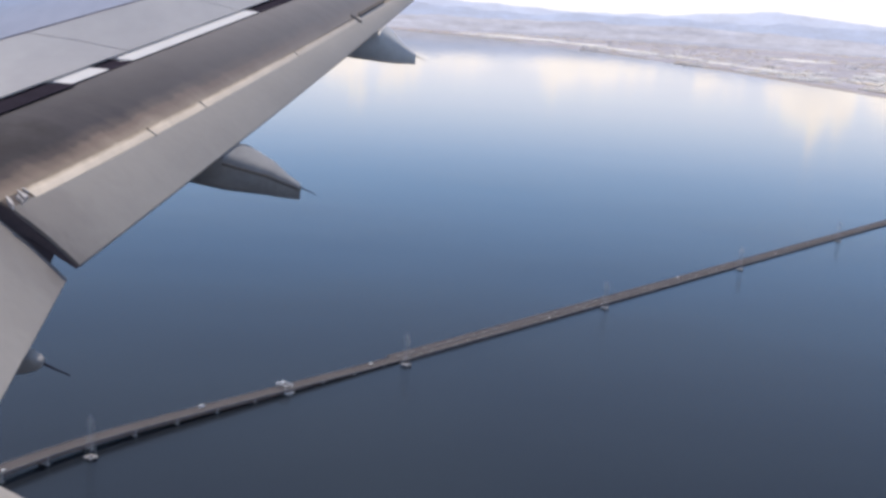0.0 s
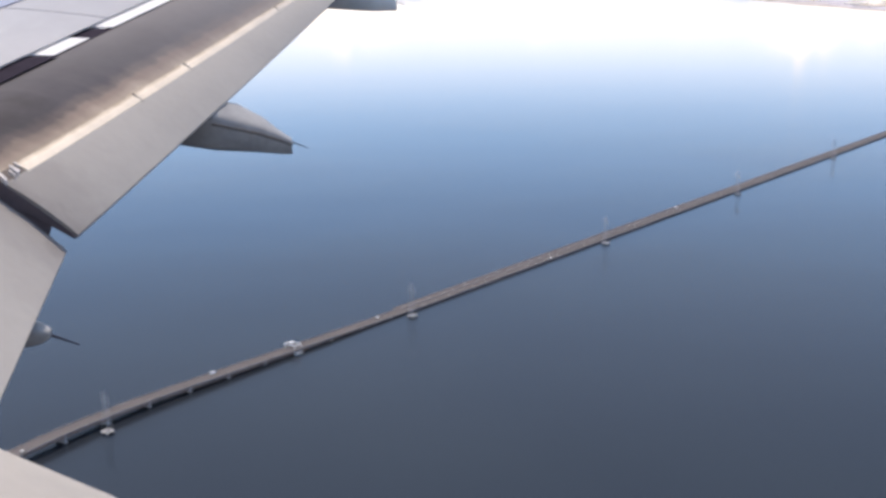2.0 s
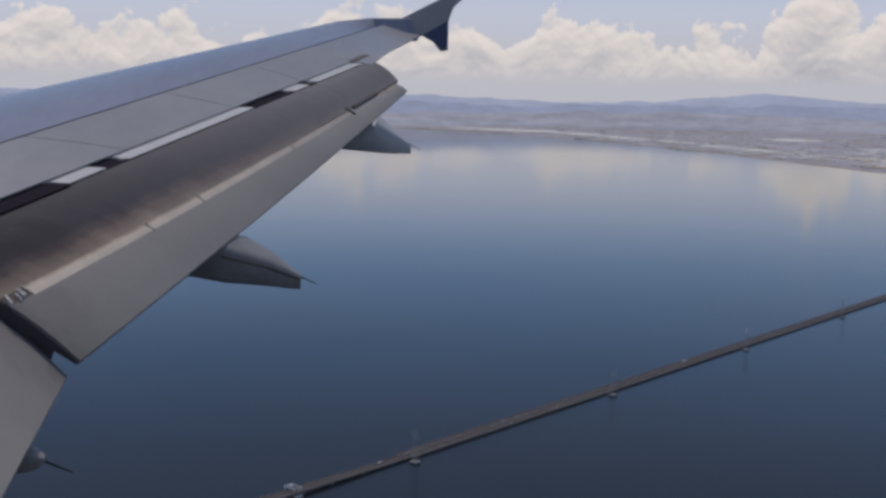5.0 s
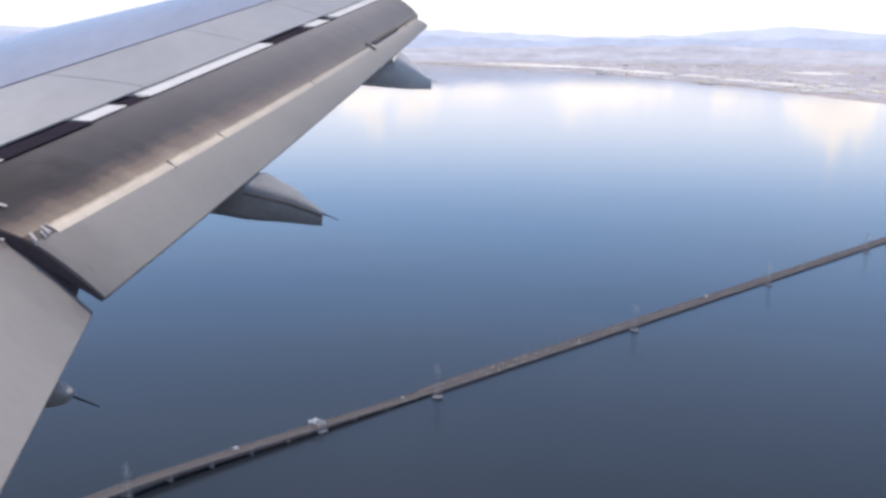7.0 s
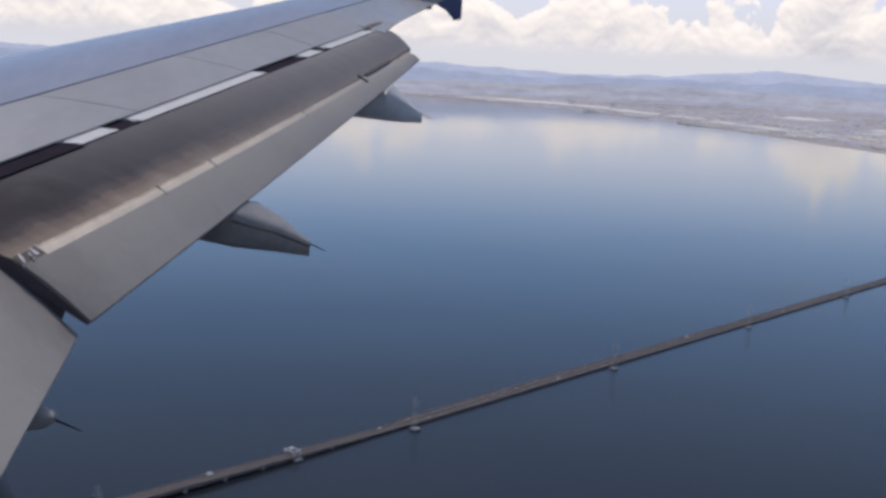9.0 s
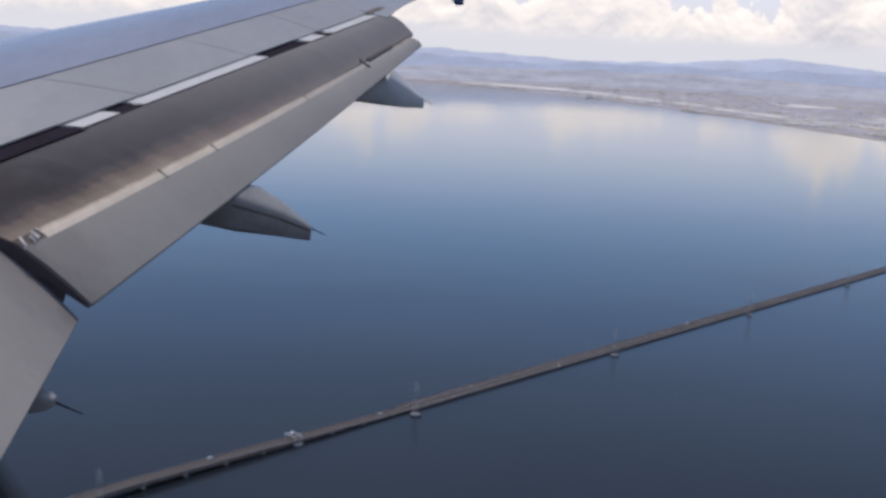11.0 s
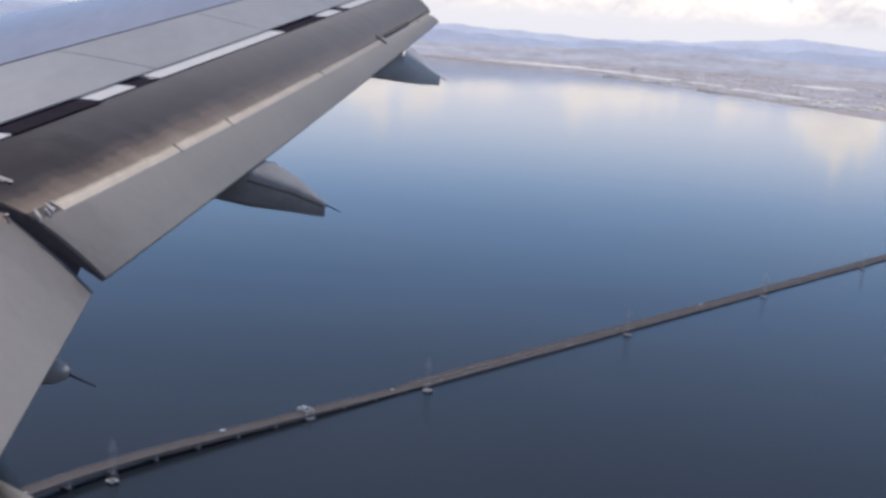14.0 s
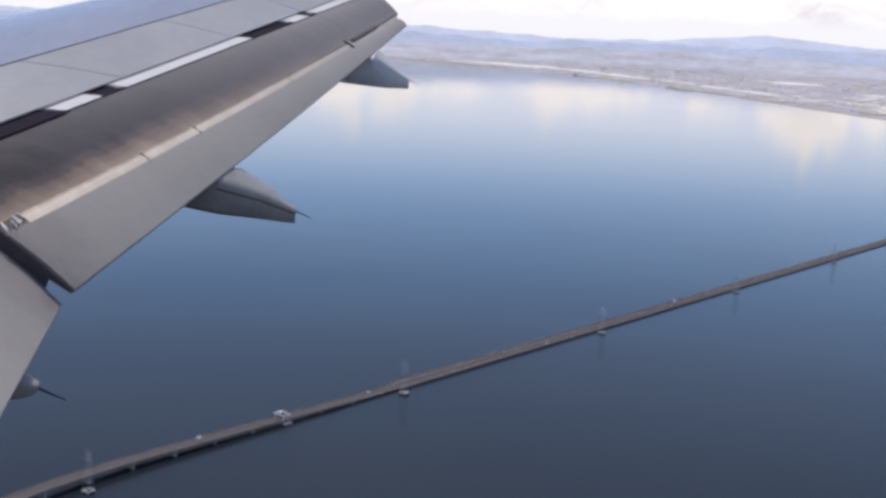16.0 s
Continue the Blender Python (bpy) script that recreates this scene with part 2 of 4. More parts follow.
def make_water():
    m = bpy.data.materials.new("bay_water")
    m.use_nodes = True
    t = m.node_tree
    b = t.nodes["Principled BSDF"]
    co = t.nodes.new("ShaderNodeTexCoord")
    n1 = noise_node(t, 0.006, 5.0, 0.55)
    n2 = noise_node(t, 0.15, 4.0, 0.6)
    n3 = noise_node(t, 0.016, 4.0, 0.55)
    for n in (n1, n2):
        wire(t, co, n, 3)
    swell = t.nodes.new("ShaderNodeMapping")
    swell.inputs[3].default_value, swell.inputs[2].default_value = (0.8, 1.1, 1), (0, 0, 0.5)
    wire(t, co, swell, 3)
    wire(t, swell, n3)
    c = mix_color(t, ramp_node(t, n1.outputs[0], [(0.35, 0.0), (0.65, 1.0)]), (0.008, 0.012, 0.020), (0.014, 0.020, 0.028))
    t.links.new(c, b.inputs["Base Color"])
    b.inputs["IOR"].default_value = 1.33
    sep = t.nodes.new("ShaderNodeSeparateXYZ")
    wire(t, co, sep, 3)
    gust = t.nodes.new("ShaderNodeMapping")
    gust.inputs[3].default_value, gust.inputs[2].default_value = (0.6, 0.8, 1), (0, 0, 0.22)
    wire(t, co, gust, 3)
    wind = noise_node(t, 0.006, 3.0, 0.5)
    wire(t, gust, wind)
    near_rough = ramp_node(t, math_node(t, "MULTIPLY", sep.outputs[1], 0.0005), [(0.15, 0.14), (0.27, 0.06), (0.5, 0.0)], True)  # rougher near, smoother far, set for how reflections look from the camera
    patches = ramp_node(t, wind.outputs[0], [(0.38, 0.0), (0.64, 0.05)], True)  # cat's paws, kept to the near water so no stripes show far off
    near_fade = ramp_node(t, math_node(t, "MULTIPLY", sep.outputs[1], 0.0005), [(0.18, 1.0), (0.5, 0.0)], True)
    patches = math_node(t, "MULTIPLY", patches, near_fade)
    t.links.new(math_node(t, "ADD", math_node(t, "MULTIPLY_ADD", n1.outputs[0], 0.03, 0.055), math_node(t, "ADD", near_rough, patches)), b.inputs["Roughness"])
    bp = t.nodes.new("ShaderNodeBump")
    bp.inputs["Strength"].default_value, bp.inputs["Distance"].default_value = 0.25, 0.10
    t.links.new(n2.outputs[0], bp.inputs["Height"])
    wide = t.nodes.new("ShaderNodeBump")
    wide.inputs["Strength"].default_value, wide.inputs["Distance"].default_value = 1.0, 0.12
    t.links.new(math_node(t, "MULTIPLY_ADD", sep.outputs[1], 0.035, math_node(t, "MULTIPLY_ADD", math_node(t, "MULTIPLY", wind.outputs[0], near_fade), 5.0, math_node(t, "MULTIPLY", n3.outputs[0], 0.25))), wide.inputs["Height"])  # slope tilts the normals towards the camera, fitting the reflections to its view
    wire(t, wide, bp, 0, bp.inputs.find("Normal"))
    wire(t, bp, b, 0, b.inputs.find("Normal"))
    return m


# bluer, darker copy of the wing paint, with the reflected sky in its colour
SKIN = material("wing_skin_sky_tint", (0.32, 0.335, 0.42), 0.24, vary=0.12, scale=0.5, fine=6, stain=(0.30, 0.30, 0.36), stretch=(2.0, 0.4, 1), spec=0.45)
PAINT = material("wing_paint", (0.43, 0.415, 0.41), 0.24, vary=0.10, scale=0.5, fine=6, stain=(0.36, 0.335, 0.335), stretch=(1.6, 0.6, 1), spec=0.6)
TAB = make_tab_paint()
FLAP = make_flap_paint("sooty_flap_paint", (0.066, 0.062, 0.073))
LIP = make_lip_paint("stained_lip", (0.40, 0.32, 0.23), (0.84, 0.74, 0.62), (0.56, 0.52, 0.48))
DULLLIP = make_lip_paint("sooty_lip", (0.17, 0.125, 0.11), (0.33, 0.275, 0.25), (0.33, 0.275, 0.25))
# blue base stands in for the sky reflected in bare metal
METAL = material("slat_metal_sky_tint", (0.30, 0.37, 0.56), 0.30, metal=0.5, vary=0.1, scale=1.0, fine=20, stretch=(3, 0.5, 1))
WHITE = material("white_shroud", (0.68, 0.69, 0.71), 0.6, vary=0.05, scale=3, fine=30, spec=0.1)
# dark tone for the gap between the flaps, its shade put into colour
GAPSHADE = material("gap_shade", (0.11, 0.095, 0.11), 0.75, vary=0.2, scale=6, fine=40, spec=0.03)
SALT = material("pale_pads", (0.90, 0.88, 0.84), 0.85, vary=0.10, scale=0.02, fine=0.2, stain=(0.66, 0.62, 0.60))
CREAM = material("cream_pads", (0.76, 0.68, 0.56), 0.85, vary=0.2, scale=0.03, fine=0.3, stain=(0.50, 0.44, 0.37))
HINGE = material("hinge_seal", (0.20, 0.175, 0.165), 0.8, vary=0.25, scale=3, fine=40, spec=0.05)
JOINT = material("dusty_joint", (0.29, 0.26, 0.24), 0.8, vary=0.2, scale=8, fine=50, spec=0.05)
SCUFF = material("scuffed_paint", (0.60, 0.57, 0.56), 0.7, vary=0.25, scale=14, fine=60, stain=(0.34, 0.30, 0.30), spec=0.1)
# black for the flap slot's painted shade and for the static wicks
BLACK = material("shade_and_wick_black", (0.034, 0.029, 0.042), 0.9, vary=0.2, scale=5, fine=40, spec=0.02)
FAIRING = material("fairing_paint", (0.30, 0.295, 0.295), 0.45, vary=0.22, scale=3, fine=30, stain=(0.40, 0.375, 0.35))
# paler copy of the fairing paint, sky light and haze put into its colour
LITFAIRING = material("lit_fairing_paint", (0.62, 0.615, 0.61), 0.45, vary=0.12, scale=3, fine=30, stain=(0.52, 0.50, 0.48))
FENCE = material("blue_paint", (0.07, 0.09, 0.185), 0.35, vary=0.1, scale=3, fine=30)
RUBBER = material("window_gasket", (0.34, 0.33, 0.34), 0.7, vary=0.2, scale=30, fine=200)
PANEL = material("cabin_panel", (0.60, 0.59, 0.58), 0.6, vary=0.05, scale=8, fine=300, bump=0.0004)
WATER = make_water()
ROAD = material("bridge_asphalt", (0.088, 0.078, 0.080), 0.85, vary=0.15, scale=0.15, fine=2.0)
CONCRETE = material("bridge_concrete", (0.235, 0.215, 0.22), 0.85, vary=0.2, scale=0.4, fine=4.0, stain=(0.18, 0.165, 0.15))
GIRDER = material("brown_painted_steel", (0.20, 0.155, 0.145), 0.7, vary=0.2, scale=0.3, fine=3.0)
PALE = material("pale_concrete", (0.40, 0.385, 0.38), 0.8, vary=0.15, scale=0.6, fine=4.0, stain=(0.36, 0.34, 0.33))
PILE = material("wet_concrete", (0.26, 0.245, 0.24), 0.8, vary=0.25, scale=0.6, fine=5.0)
STEEL = material("galvanised_steel", (0.42, 0.43, 0.45), 0.5, metal=0.4, vary=0.15, scale=1.0, fine=10)
CARWHITE = material("white_car_paint", (0.80, 0.80, 0.80), 0.3, vary=0.03, scale=2, fine=20)
CARGREY = material("grey_car_paint", (0.22, 0.22, 0.24), 0.3, vary=0.05, scale=2, fine=20)
GLASS = material("dark_glass", (0.02, 0.022, 0.025), 0.1, vary=0.1, scale=4, fine=20)
TYRE = material("tyre_rubber", (0.02, 0.02, 0.02), 0.8, vary=0.1, scale=4, fine=30)
# pale mauve base: distance haze put into the land's colour
LAND = material("coast_land_hazed", (0.47, 0.45, 0.50), 0.9, vary=0.2, scale=0.006, fine=0.03, stain=(0.40, 0.39, 0.43))
HILL = material("hill_haze", (0.15, 0.18, 0.23), 0.9, vary=0.5, scale=0.006, fine=0.03, stain=(0.08, 0.11, 0.15), stretch=(1, 1, 3))
RIDGE = material("ridge_haze", (0.13, 0.16, 0.21), 0.9, vary=0.6, scale=0.008, fine=0.04, stain=(0.07, 0.10, 0.14), stretch=(1, 1, 4))
FOOTHILL = material("foothill_haze", (0.20, 0.205, 0.225), 0.9, vary=0.6, scale=0.009, fine=0.04, stain=(0.10, 0.12, 0.15), stretch=(1, 1, 5))
for far, tone, glow in ((HILL, (0.48, 0.545, 0.72, 1), 0.98), (RIDGE, (0.42, 0.49, 0.67, 1), 0.92), (FOOTHILL, (0.44, 0.47, 0.585, 1), 0.82)):  # far backdrop: haze put into the hills as a blue glow and tint
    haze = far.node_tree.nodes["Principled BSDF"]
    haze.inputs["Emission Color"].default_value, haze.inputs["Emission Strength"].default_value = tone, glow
BEACH = material("mud_shore", (0.40, 0.365, 0.35), 0.9, vary=0.25, scale=0.02, fine=0.3)
ROOFS = [material("roof_white", (0.80, 0.79, 0.76), 0.6, vary=0.06, scale=0.1, fine=1), material("roof_tan", (0.66, 0.57, 0.46), 0.8, vary=0.15, scale=0.1, fine=1),
         material("roof_grey", (0.62, 0.60, 0.63), 0.8, vary=0.15, scale=0.1, fine=1)]
WALLS = [material("wall_pale", (0.75, 0.72, 0.68), 0.8, vary=0.1, scale=0.1, fine=1), material("wall_grey", (0.58, 0.57, 0.58), 0.8, vary=0.1, scale=0.1, fine=1)]


# ---- mesh helpers ----
def part(name, bm, mat, parent=None, label="", smooth=False):
    bmesh.ops.recalc_face_normals(bm, faces=bm.faces)
    me = bpy.data.meshes.new(name)
    if smooth:
        for f in bm.faces:
            f.smooth = True
        for e in bm.edges:
            if len(e.link_faces) == 2 and e.calc_face_angle(0) > 0.55:
                e.smooth = False
    bm.to_mesh(me)
    bm.free()
    me.materials.append(mat)
    ob = new(name, me)
    ob.parent = parent
    return tagged(ob, label)


def empty(name, label, category, at=(0, 0, 0), group="", kind=""):
    ob = new(name)
    ob.location = at
    return tagged(ob, label, category, group, kind)


def loft(sections, closed=True, caps=True, bm=None, uv=None):
    """Quads between rings of equally many points; uv: a list of (u, v) for each ring."""
    bm = bm or bmesh.new()
    lay = bm.loops.layers.uv.verify() if uv else None
    rings = [[bm.verts.new(p) for p in s] for s in sections]
    n = len(rings[0])
    for k in range(len(rings) - 1):
        for i in range(n if closed else n - 1):
            j = (i + 1) % n
            f = bm.faces.new((rings[k][i], rings[k][j], rings[k + 1][j], rings[k + 1][i]))
            if uv:
                for l, q in zip(f.loops, (uv[k][i], uv[k][j], uv[k + 1][j], uv[k + 1][i])):
                    l[lay].uv = q
    if caps and closed:
        bm.faces.new(rings[0])
        bm.faces.new(rings[-1][::-1])
    return bm


def box(x0, y0, z0, x1, y1, z1, bm=None, m=None):
    bm = bm or bmesh.new()
    r = bmesh.ops.create_cube(bm, size=1)["verts"]
    for v in r:
        v.co = Vector((x0 + (v.co.x + 0.5) * (x1 - x0), y0 + (v.co.y + 0.5) * (y1 - y0), z0 + (v.co.z + 0.5) * (z1 - z0)))
        if m:
            v.co = m @ v.co
    return bm


def rod(bm, a, b, r0, r1=None, n=6):
    a, b = Vector(a), Vector(b)
    q = (b - a).to_track_quat("Z", "Y").to_matrix()
    ring = lambda c, r: [c + q @ Vector((r * math.cos(6.2832 * i / n), r * math.sin(6.2832 * i / n), 0)) for i in range(n)]
    return loft([ring(a, r0), ring(b, r0 if r1 is None else r1)], bm=bm)


# ---- the wing (y runs outboard, x aft; heights from the eye) ----


def lerp(a, b, f):
    return a + (b - a) * f


def spoiler_te(y):
    return -1.33 + 0.3562 * (y - 5.62), -0.534 + 0.1515 * (y - 5.62)


def hinge(y):
    return -1.559 + 0.402 * (y - 6.61), -0.324 + 0.1666 * (y - 6.61)


def nose(y):
    return 0.592 + 0.52 * (y - 14.2), -0.103 + 0.178 * (y - 8.99)


def flap_te(y):
    f = (y - 4.6) / 6.7
    return lerp(-0.765, 1.206, f), lerp(-1.049, 0.052, f) - 0.08 * f * (1 - f)


def tab_front(y):
    x, z = flap_te(y)
    f = (y - 4.6) / 6.7
    return x - lerp(0.25, 0.09, f), z + lerp(0.215, 0.055, f ** 0.8 if f > 0 else 0)


def flap_front(y):
    x, z = spoiler_te(y)
    return x + lerp(0.092, 0.074, (y - 4.6) / 6.7), z - 0.026


def span(a, b, n):
    return [lerp(a, b, i / n) for i in range(n + 1)]


wing = empty("airliner", "grey airliner wing with sooty lowered flaps and blue tip fence", "aircraft")


def P3(y, xz, dz=0.0, dx=0.0):
    return Vector((xz[0] + dx, y, H + xz[1] + dz))


def bezier(p, q, lift, n):
    """Points from p to q in the x-z plane, bowed upwards by lift."""
    return [(lerp(p[0], q[0], k / n), lerp(p[1], q[1], k / n) + lift * 4 * (k / n) * (1 - k / n)) for k in range(n + 1)]


def build_wing_box():
    # upper and lower skin between the slat and the spoilers, out to the tip
    secs = []
    for y in span(-0.12, 15.0, 36):
        n, h = nose(y), hinge(y)
        if y > 11.4:  # in front of the aileron
            h = (lerp(hinge(11.4)[0], 1.30, (y - 11.4) / 3.6), lerp(hinge(11.4)[1], 0.90, (y - 11.4) / 3.6))
        if y > 14.6:
            h = (lerp(h[0], 1.74, (y - 14.6) / 0.4), lerp(h[1], 0.80, (y - 14.6) / 0.4))
        if y > 14.2:
            n = (lerp(nose(14.2)[0], 1.58, (y - 14.2) / 0.8), lerp(nose(14.2)[1], 0.965, (y - 14.2) / 0.8))
        s = (lerp(n[0], h[0], 0.24), lerp(n[1], h[1], 0.24) + 0.065)
        up = bezier(s, (h[0] - 0.03, h[1]), 0.035, 6)
        th = lerp(0.75, 0.10, min(1, y / 15.0))
        low = [(lerp(h[0], s[0], k / 3), h[1] - th * (0.55 + 0.45 * math.sin(3.14 * (k + 1) / 5))) for k in range(4)]
        secs.append([P3(y, q) for q in up + low])
    part("wing_skin", loft(secs), SKIN, wing, "upper wing skin, reflected sky tinted into its blue-grey", smooth=True)
    secs = []
    for y in span(-0.12, 14.2, 30):
        n, h = nose(y), hinge(y)
        if y > 11.4:
            h = (lerp(hinge(11.4)[0], 1.30, (y - 11.4) / 3.6), lerp(hinge(11.4)[1], 0.90, (y - 11.4) / 3.6))
        s = (lerp(n[0], h[0], 0.24), lerp(n[1], h[1], 0.24) + 0.060)
        th = lerp(0.5, 0.07, min(1, y / 15.0))
        up = [(lerp(n[0], s[0] + 0.01, f), lerp(n[1], s[1], f ** 0.55)) for f in (0, 0.04, 0.12, 0.25, 0.45, 0.7, 1.0)]
        low = [(s[0], s[1] - th), (lerp(n[0], s[0], 0.4), n[1] - th * 0.8), (lerp(n[0], s[0], 0.08), n[1] - th * 0.35)]
        secs.append([P3(y, q) for q in up + low])
    part("leading_edge_slat", loft(secs), METAL, wing, "bare metal slat along the leading edge, reflected sky in its blue colour", smooth=True)


def panel(name, y0, y1, front, back, thick, mat, lift=0.0, dz=0.0, n=8, chord=4, label="", gap=0.006):
    secs = []
    for y in span(y0 + gap, y1 - gap, n):
        up = bezier(front(y), back(y), lift, chord)
        low = [(q[0], q[1] - thick * (0.25 + 0.75 * min(1, (len(up) - 1 - k) / 2))) for k, q in enumerate(up)][::-1]
        secs.append([P3(y, q, dz) for q in up + low])
    return part(name, loft(secs), mat, wing, label, smooth=True)


def build_spoilers():
    edges = [0.3, 3.3, 5.29, 6.90, 8.45, 9.85, 11.22]
    for a, b in zip(edges, edges[1:]):
        panel("spoiler", a, b, lambda y: (hinge(y)[0] + 0.022, hinge(y)[1] + 0.004), spoiler_te, 0.035, PAINT, lift=0.006, dz=0.004)
    panel("hinge_seal", 0.3, 11.22, lambda y: (hinge(y)[0] - 0.05, hinge(y)[1] - 0.006), lambda y: (hinge(y)[0] + 0.05, hinge(y)[1] - 0.008), 0.01, HINGE, n=12, chord=1, label="brown-grey seal along the spoiler hinge line")
    hx, hz = hinge(11.25)
    panel("aileron", 11.26, 14.75, lambda y: (lerp(hx, 1.30, (y - 11.26) / 3.6) + 0.016, lerp(hz, 0.90, (y - 11.26) / 3.6)),
          lambda y: (lerp(0.86, 1.76, (y - 11.26) / 3.6), lerp(0.335, 0.78, (y - 11.26) / 3.6) - 0.05 * max(0, 1 - (y - 11.26) / 1.0) ** 2), 0.08, PAINT, lift=-0.02, dz=0.003)
    # white shroud panels and black strips painted as shade in the flap's front slot
    slots = [(0.3, 5.37, 1), (5.37, 6.10, 0), (6.12, 6.49, 1), (6.50, 6.74, 0), (6.75, 8.56, 1), (8.57, 9.40, 0), (9.41, 9.76, 1), (9.77, 9.95, 0), (9.96, 11.22, 1)]
    for a, b, w in slots:
        panel("shroud_panel" if w else "slot_shade", a, b, lambda y: (spoiler_te(y)[0] - 0.06, spoiler_te(y)[1] - (0.006 if w else 0.014)),
              lambda y: (spoiler_te(y)[0] + (0.100 if a > 2 else 0.120), spoiler_te(y)[1] - (0.016 if w else 0.022)) if w or b > 6.2 or a < 5 else (spoiler_te(y)[0] + 0.135, spoiler_te(y)[1] - 0.011), 0.012, WHITE if w else BLACK, n=4, chord=2,
              label="white shroud panel in the flap slot" if w else "black strip standing in for shade in the flap slot", gap=0.0)


def flap_section(front, tabf, drop=0.0):
    """Upper side of the main flap: round front, then a curve down to the tab."""
    up = [(front[0] - 0.16, front[1] - 0.10), (front[0] - 0.13, front[1] - 0.05), (front[0] - 0.06, front[1] - 0.012)]
    v = [0.0, 0.03, 0.08]
    for k in range(9):
        f = k / 8
        up.append((lerp(front[0], tabf[0] - 0.045, f), lerp(front[1], tabf[1] + 0.022, f) + 0.045 * 4 * f * (1 - f) * (1.15 - 0.3 * f)))
        v.append(0.12 + 0.88 * f)
    return up, v


def build_flap(name, y0, y1, front, tabf, te, label, soot_from):
    secs, uvs = [], []
    for y in span(y0, y1 + (0.19 if y1 > 11 else 0), 24):
        up, v = flap_section(front(y), tabf(y))
        low = [(up[-1][0], up[-1][1] - 0.03), (lerp(up[0][0], up[-1][0], 0.5), lerp(up[0][1], up[-1][1], 0.5) - 0.10), (up[0][0] + 0.02, up[0][1] - 0.05)]
        secs.append([P3(y, q) for q in up + low])
        uvs.append([(y - soot_from, q) for q in v] + [(y - soot_from, 0.0)] * 3)
    flap = part(name, loft(secs, uv=uvs), FLAP, wing, label, smooth=True)
    # light lip at the back of the main flap
    secs, uvs = [], []
    for y in span(y0 + 0.17 if soot_from == y0 else y0, y1, 24):
        a = tabf(y)
        w = lerp(0.032, 0.012, (y - 4.6) / 6.7) if y > 4.55 else 0.032
        secs.append([P3(y, q) for q in ((a[0] - w - 0.016, a[1] + 0.0115 + 0.6 * w), (a[0] - 0.5 * w - 0.006, a[1] + 0.0070 + 0.3 * w), (a[0] + 0.002, a[1] - 0.001), (a[0], a[1] - 0.012), (a[0] - w, a[1] + 0.012))])
        uvs.append([(y - y0, 0.0), (y - y0, 0.55), (y - y0, 1.0), (y - y0, 1.0), (y - y0, 0.0)])
    if soot_from == y0:
        dark = [[P3(y, (tabf(y)[0] + dx, tabf(y)[1] + dz)) for dx, dz in ((-0.048, 0.026), (0.0, -0.003), (-0.004, -0.03), (-0.05, -0.01))] for y in (y0, y0 + 0.09, y0 + 0.18)]
        part("lip_root", loft(dark), HINGE, flap, "dark filler closing the gap at the inner end of the flap lip")
    part("flap_lip", loft(secs, uv=uvs), LIP if soot_from == y0 else DULLLIP, flap, "tan soot-streaked lip")
    secs = []
    for y in span(y0, y1, 16):
        a, b = tabf(y), te(y)
        up = bezier((a[0] - 0.004, a[1] + 0.001), b, 0.012, 5)
        secs.append([P3(y, q) for q in up + [(b[0] - 0.004, b[1] - 0.012), (lerp(a[0], b[0], 0.3), lerp(a[1], b[1], 0.3) - 0.05), (a[0] - 0.03, a[1] - 0.045)]])
    part("flap_tab", loft(secs), TAB, flap, "smooth grey aft flap tab", smooth=True)
    return flap


def inner_te(y):
    return -0.811, -1.107 + 0.0934 * (y - 4.545)


def inner_tab(y):
    return -1.118, -0.831 + 0.100 * (y - 4.545)


def inner_front(y):
    return -1.66, -0.712 + 0.100 * (y - 4.545)


def build_fairing(y, stations, label, wick):
    """A canoe that swells up behind the flap's trailing edge. Stations: x, top, bottom, half width, skew along the swept edge."""
    rings = []
    for x, hi, lo, w, skew in stations:
        ring = []
        for k in range(20):
            a = 6.2832 * k / 20
            cx, cz = math.cos(a), math.sin(a)
            py = math.copysign(abs(cx) ** 0.35, cx) * w
            pz = math.copysign(abs(cz) ** 0.35, cz) * (hi - lo) / 2
            ring.append(Vector((x + skew * py, y + py, H + (hi + lo) / 2 + pz + 0.11 * py - 0.28 * max(0, py))))
        rings.append(ring)
    ob = part("flap_track_fairing", loft(rings), LITFAIRING if y > 9 else FAIRING, wing, label, smooth=True)
    if len(stations) == 6 and wick > 0 and y < 9:  # joint of the lid along the near side
        line = []
        for x, hi, lo, w, skew in stations[2:]:
            line.append(Vector((x - skew * w, y - 1.004 * w, H + lerp(lo, hi, 0.74) - 0.11 * w)))
        bm = bmesh.new()
        for p, q in zip(line, line[1:]):
            rod(bm, p, q, 0.007, n=5)
        part("lid_joint", bm, HINGE, ob, "dark joint along the fairing's lid")
    x, hi, lo, w, skew = stations[-1]
    a = Vector((x - 0.01, y, H + hi - 0.015))
    part("static_wick", rod(bmesh.new(), a, a + Vector((wick, 0, -0.45 * wick)), 0.005, 0.002), BLACK, ob, "thin black static wick")
    return ob


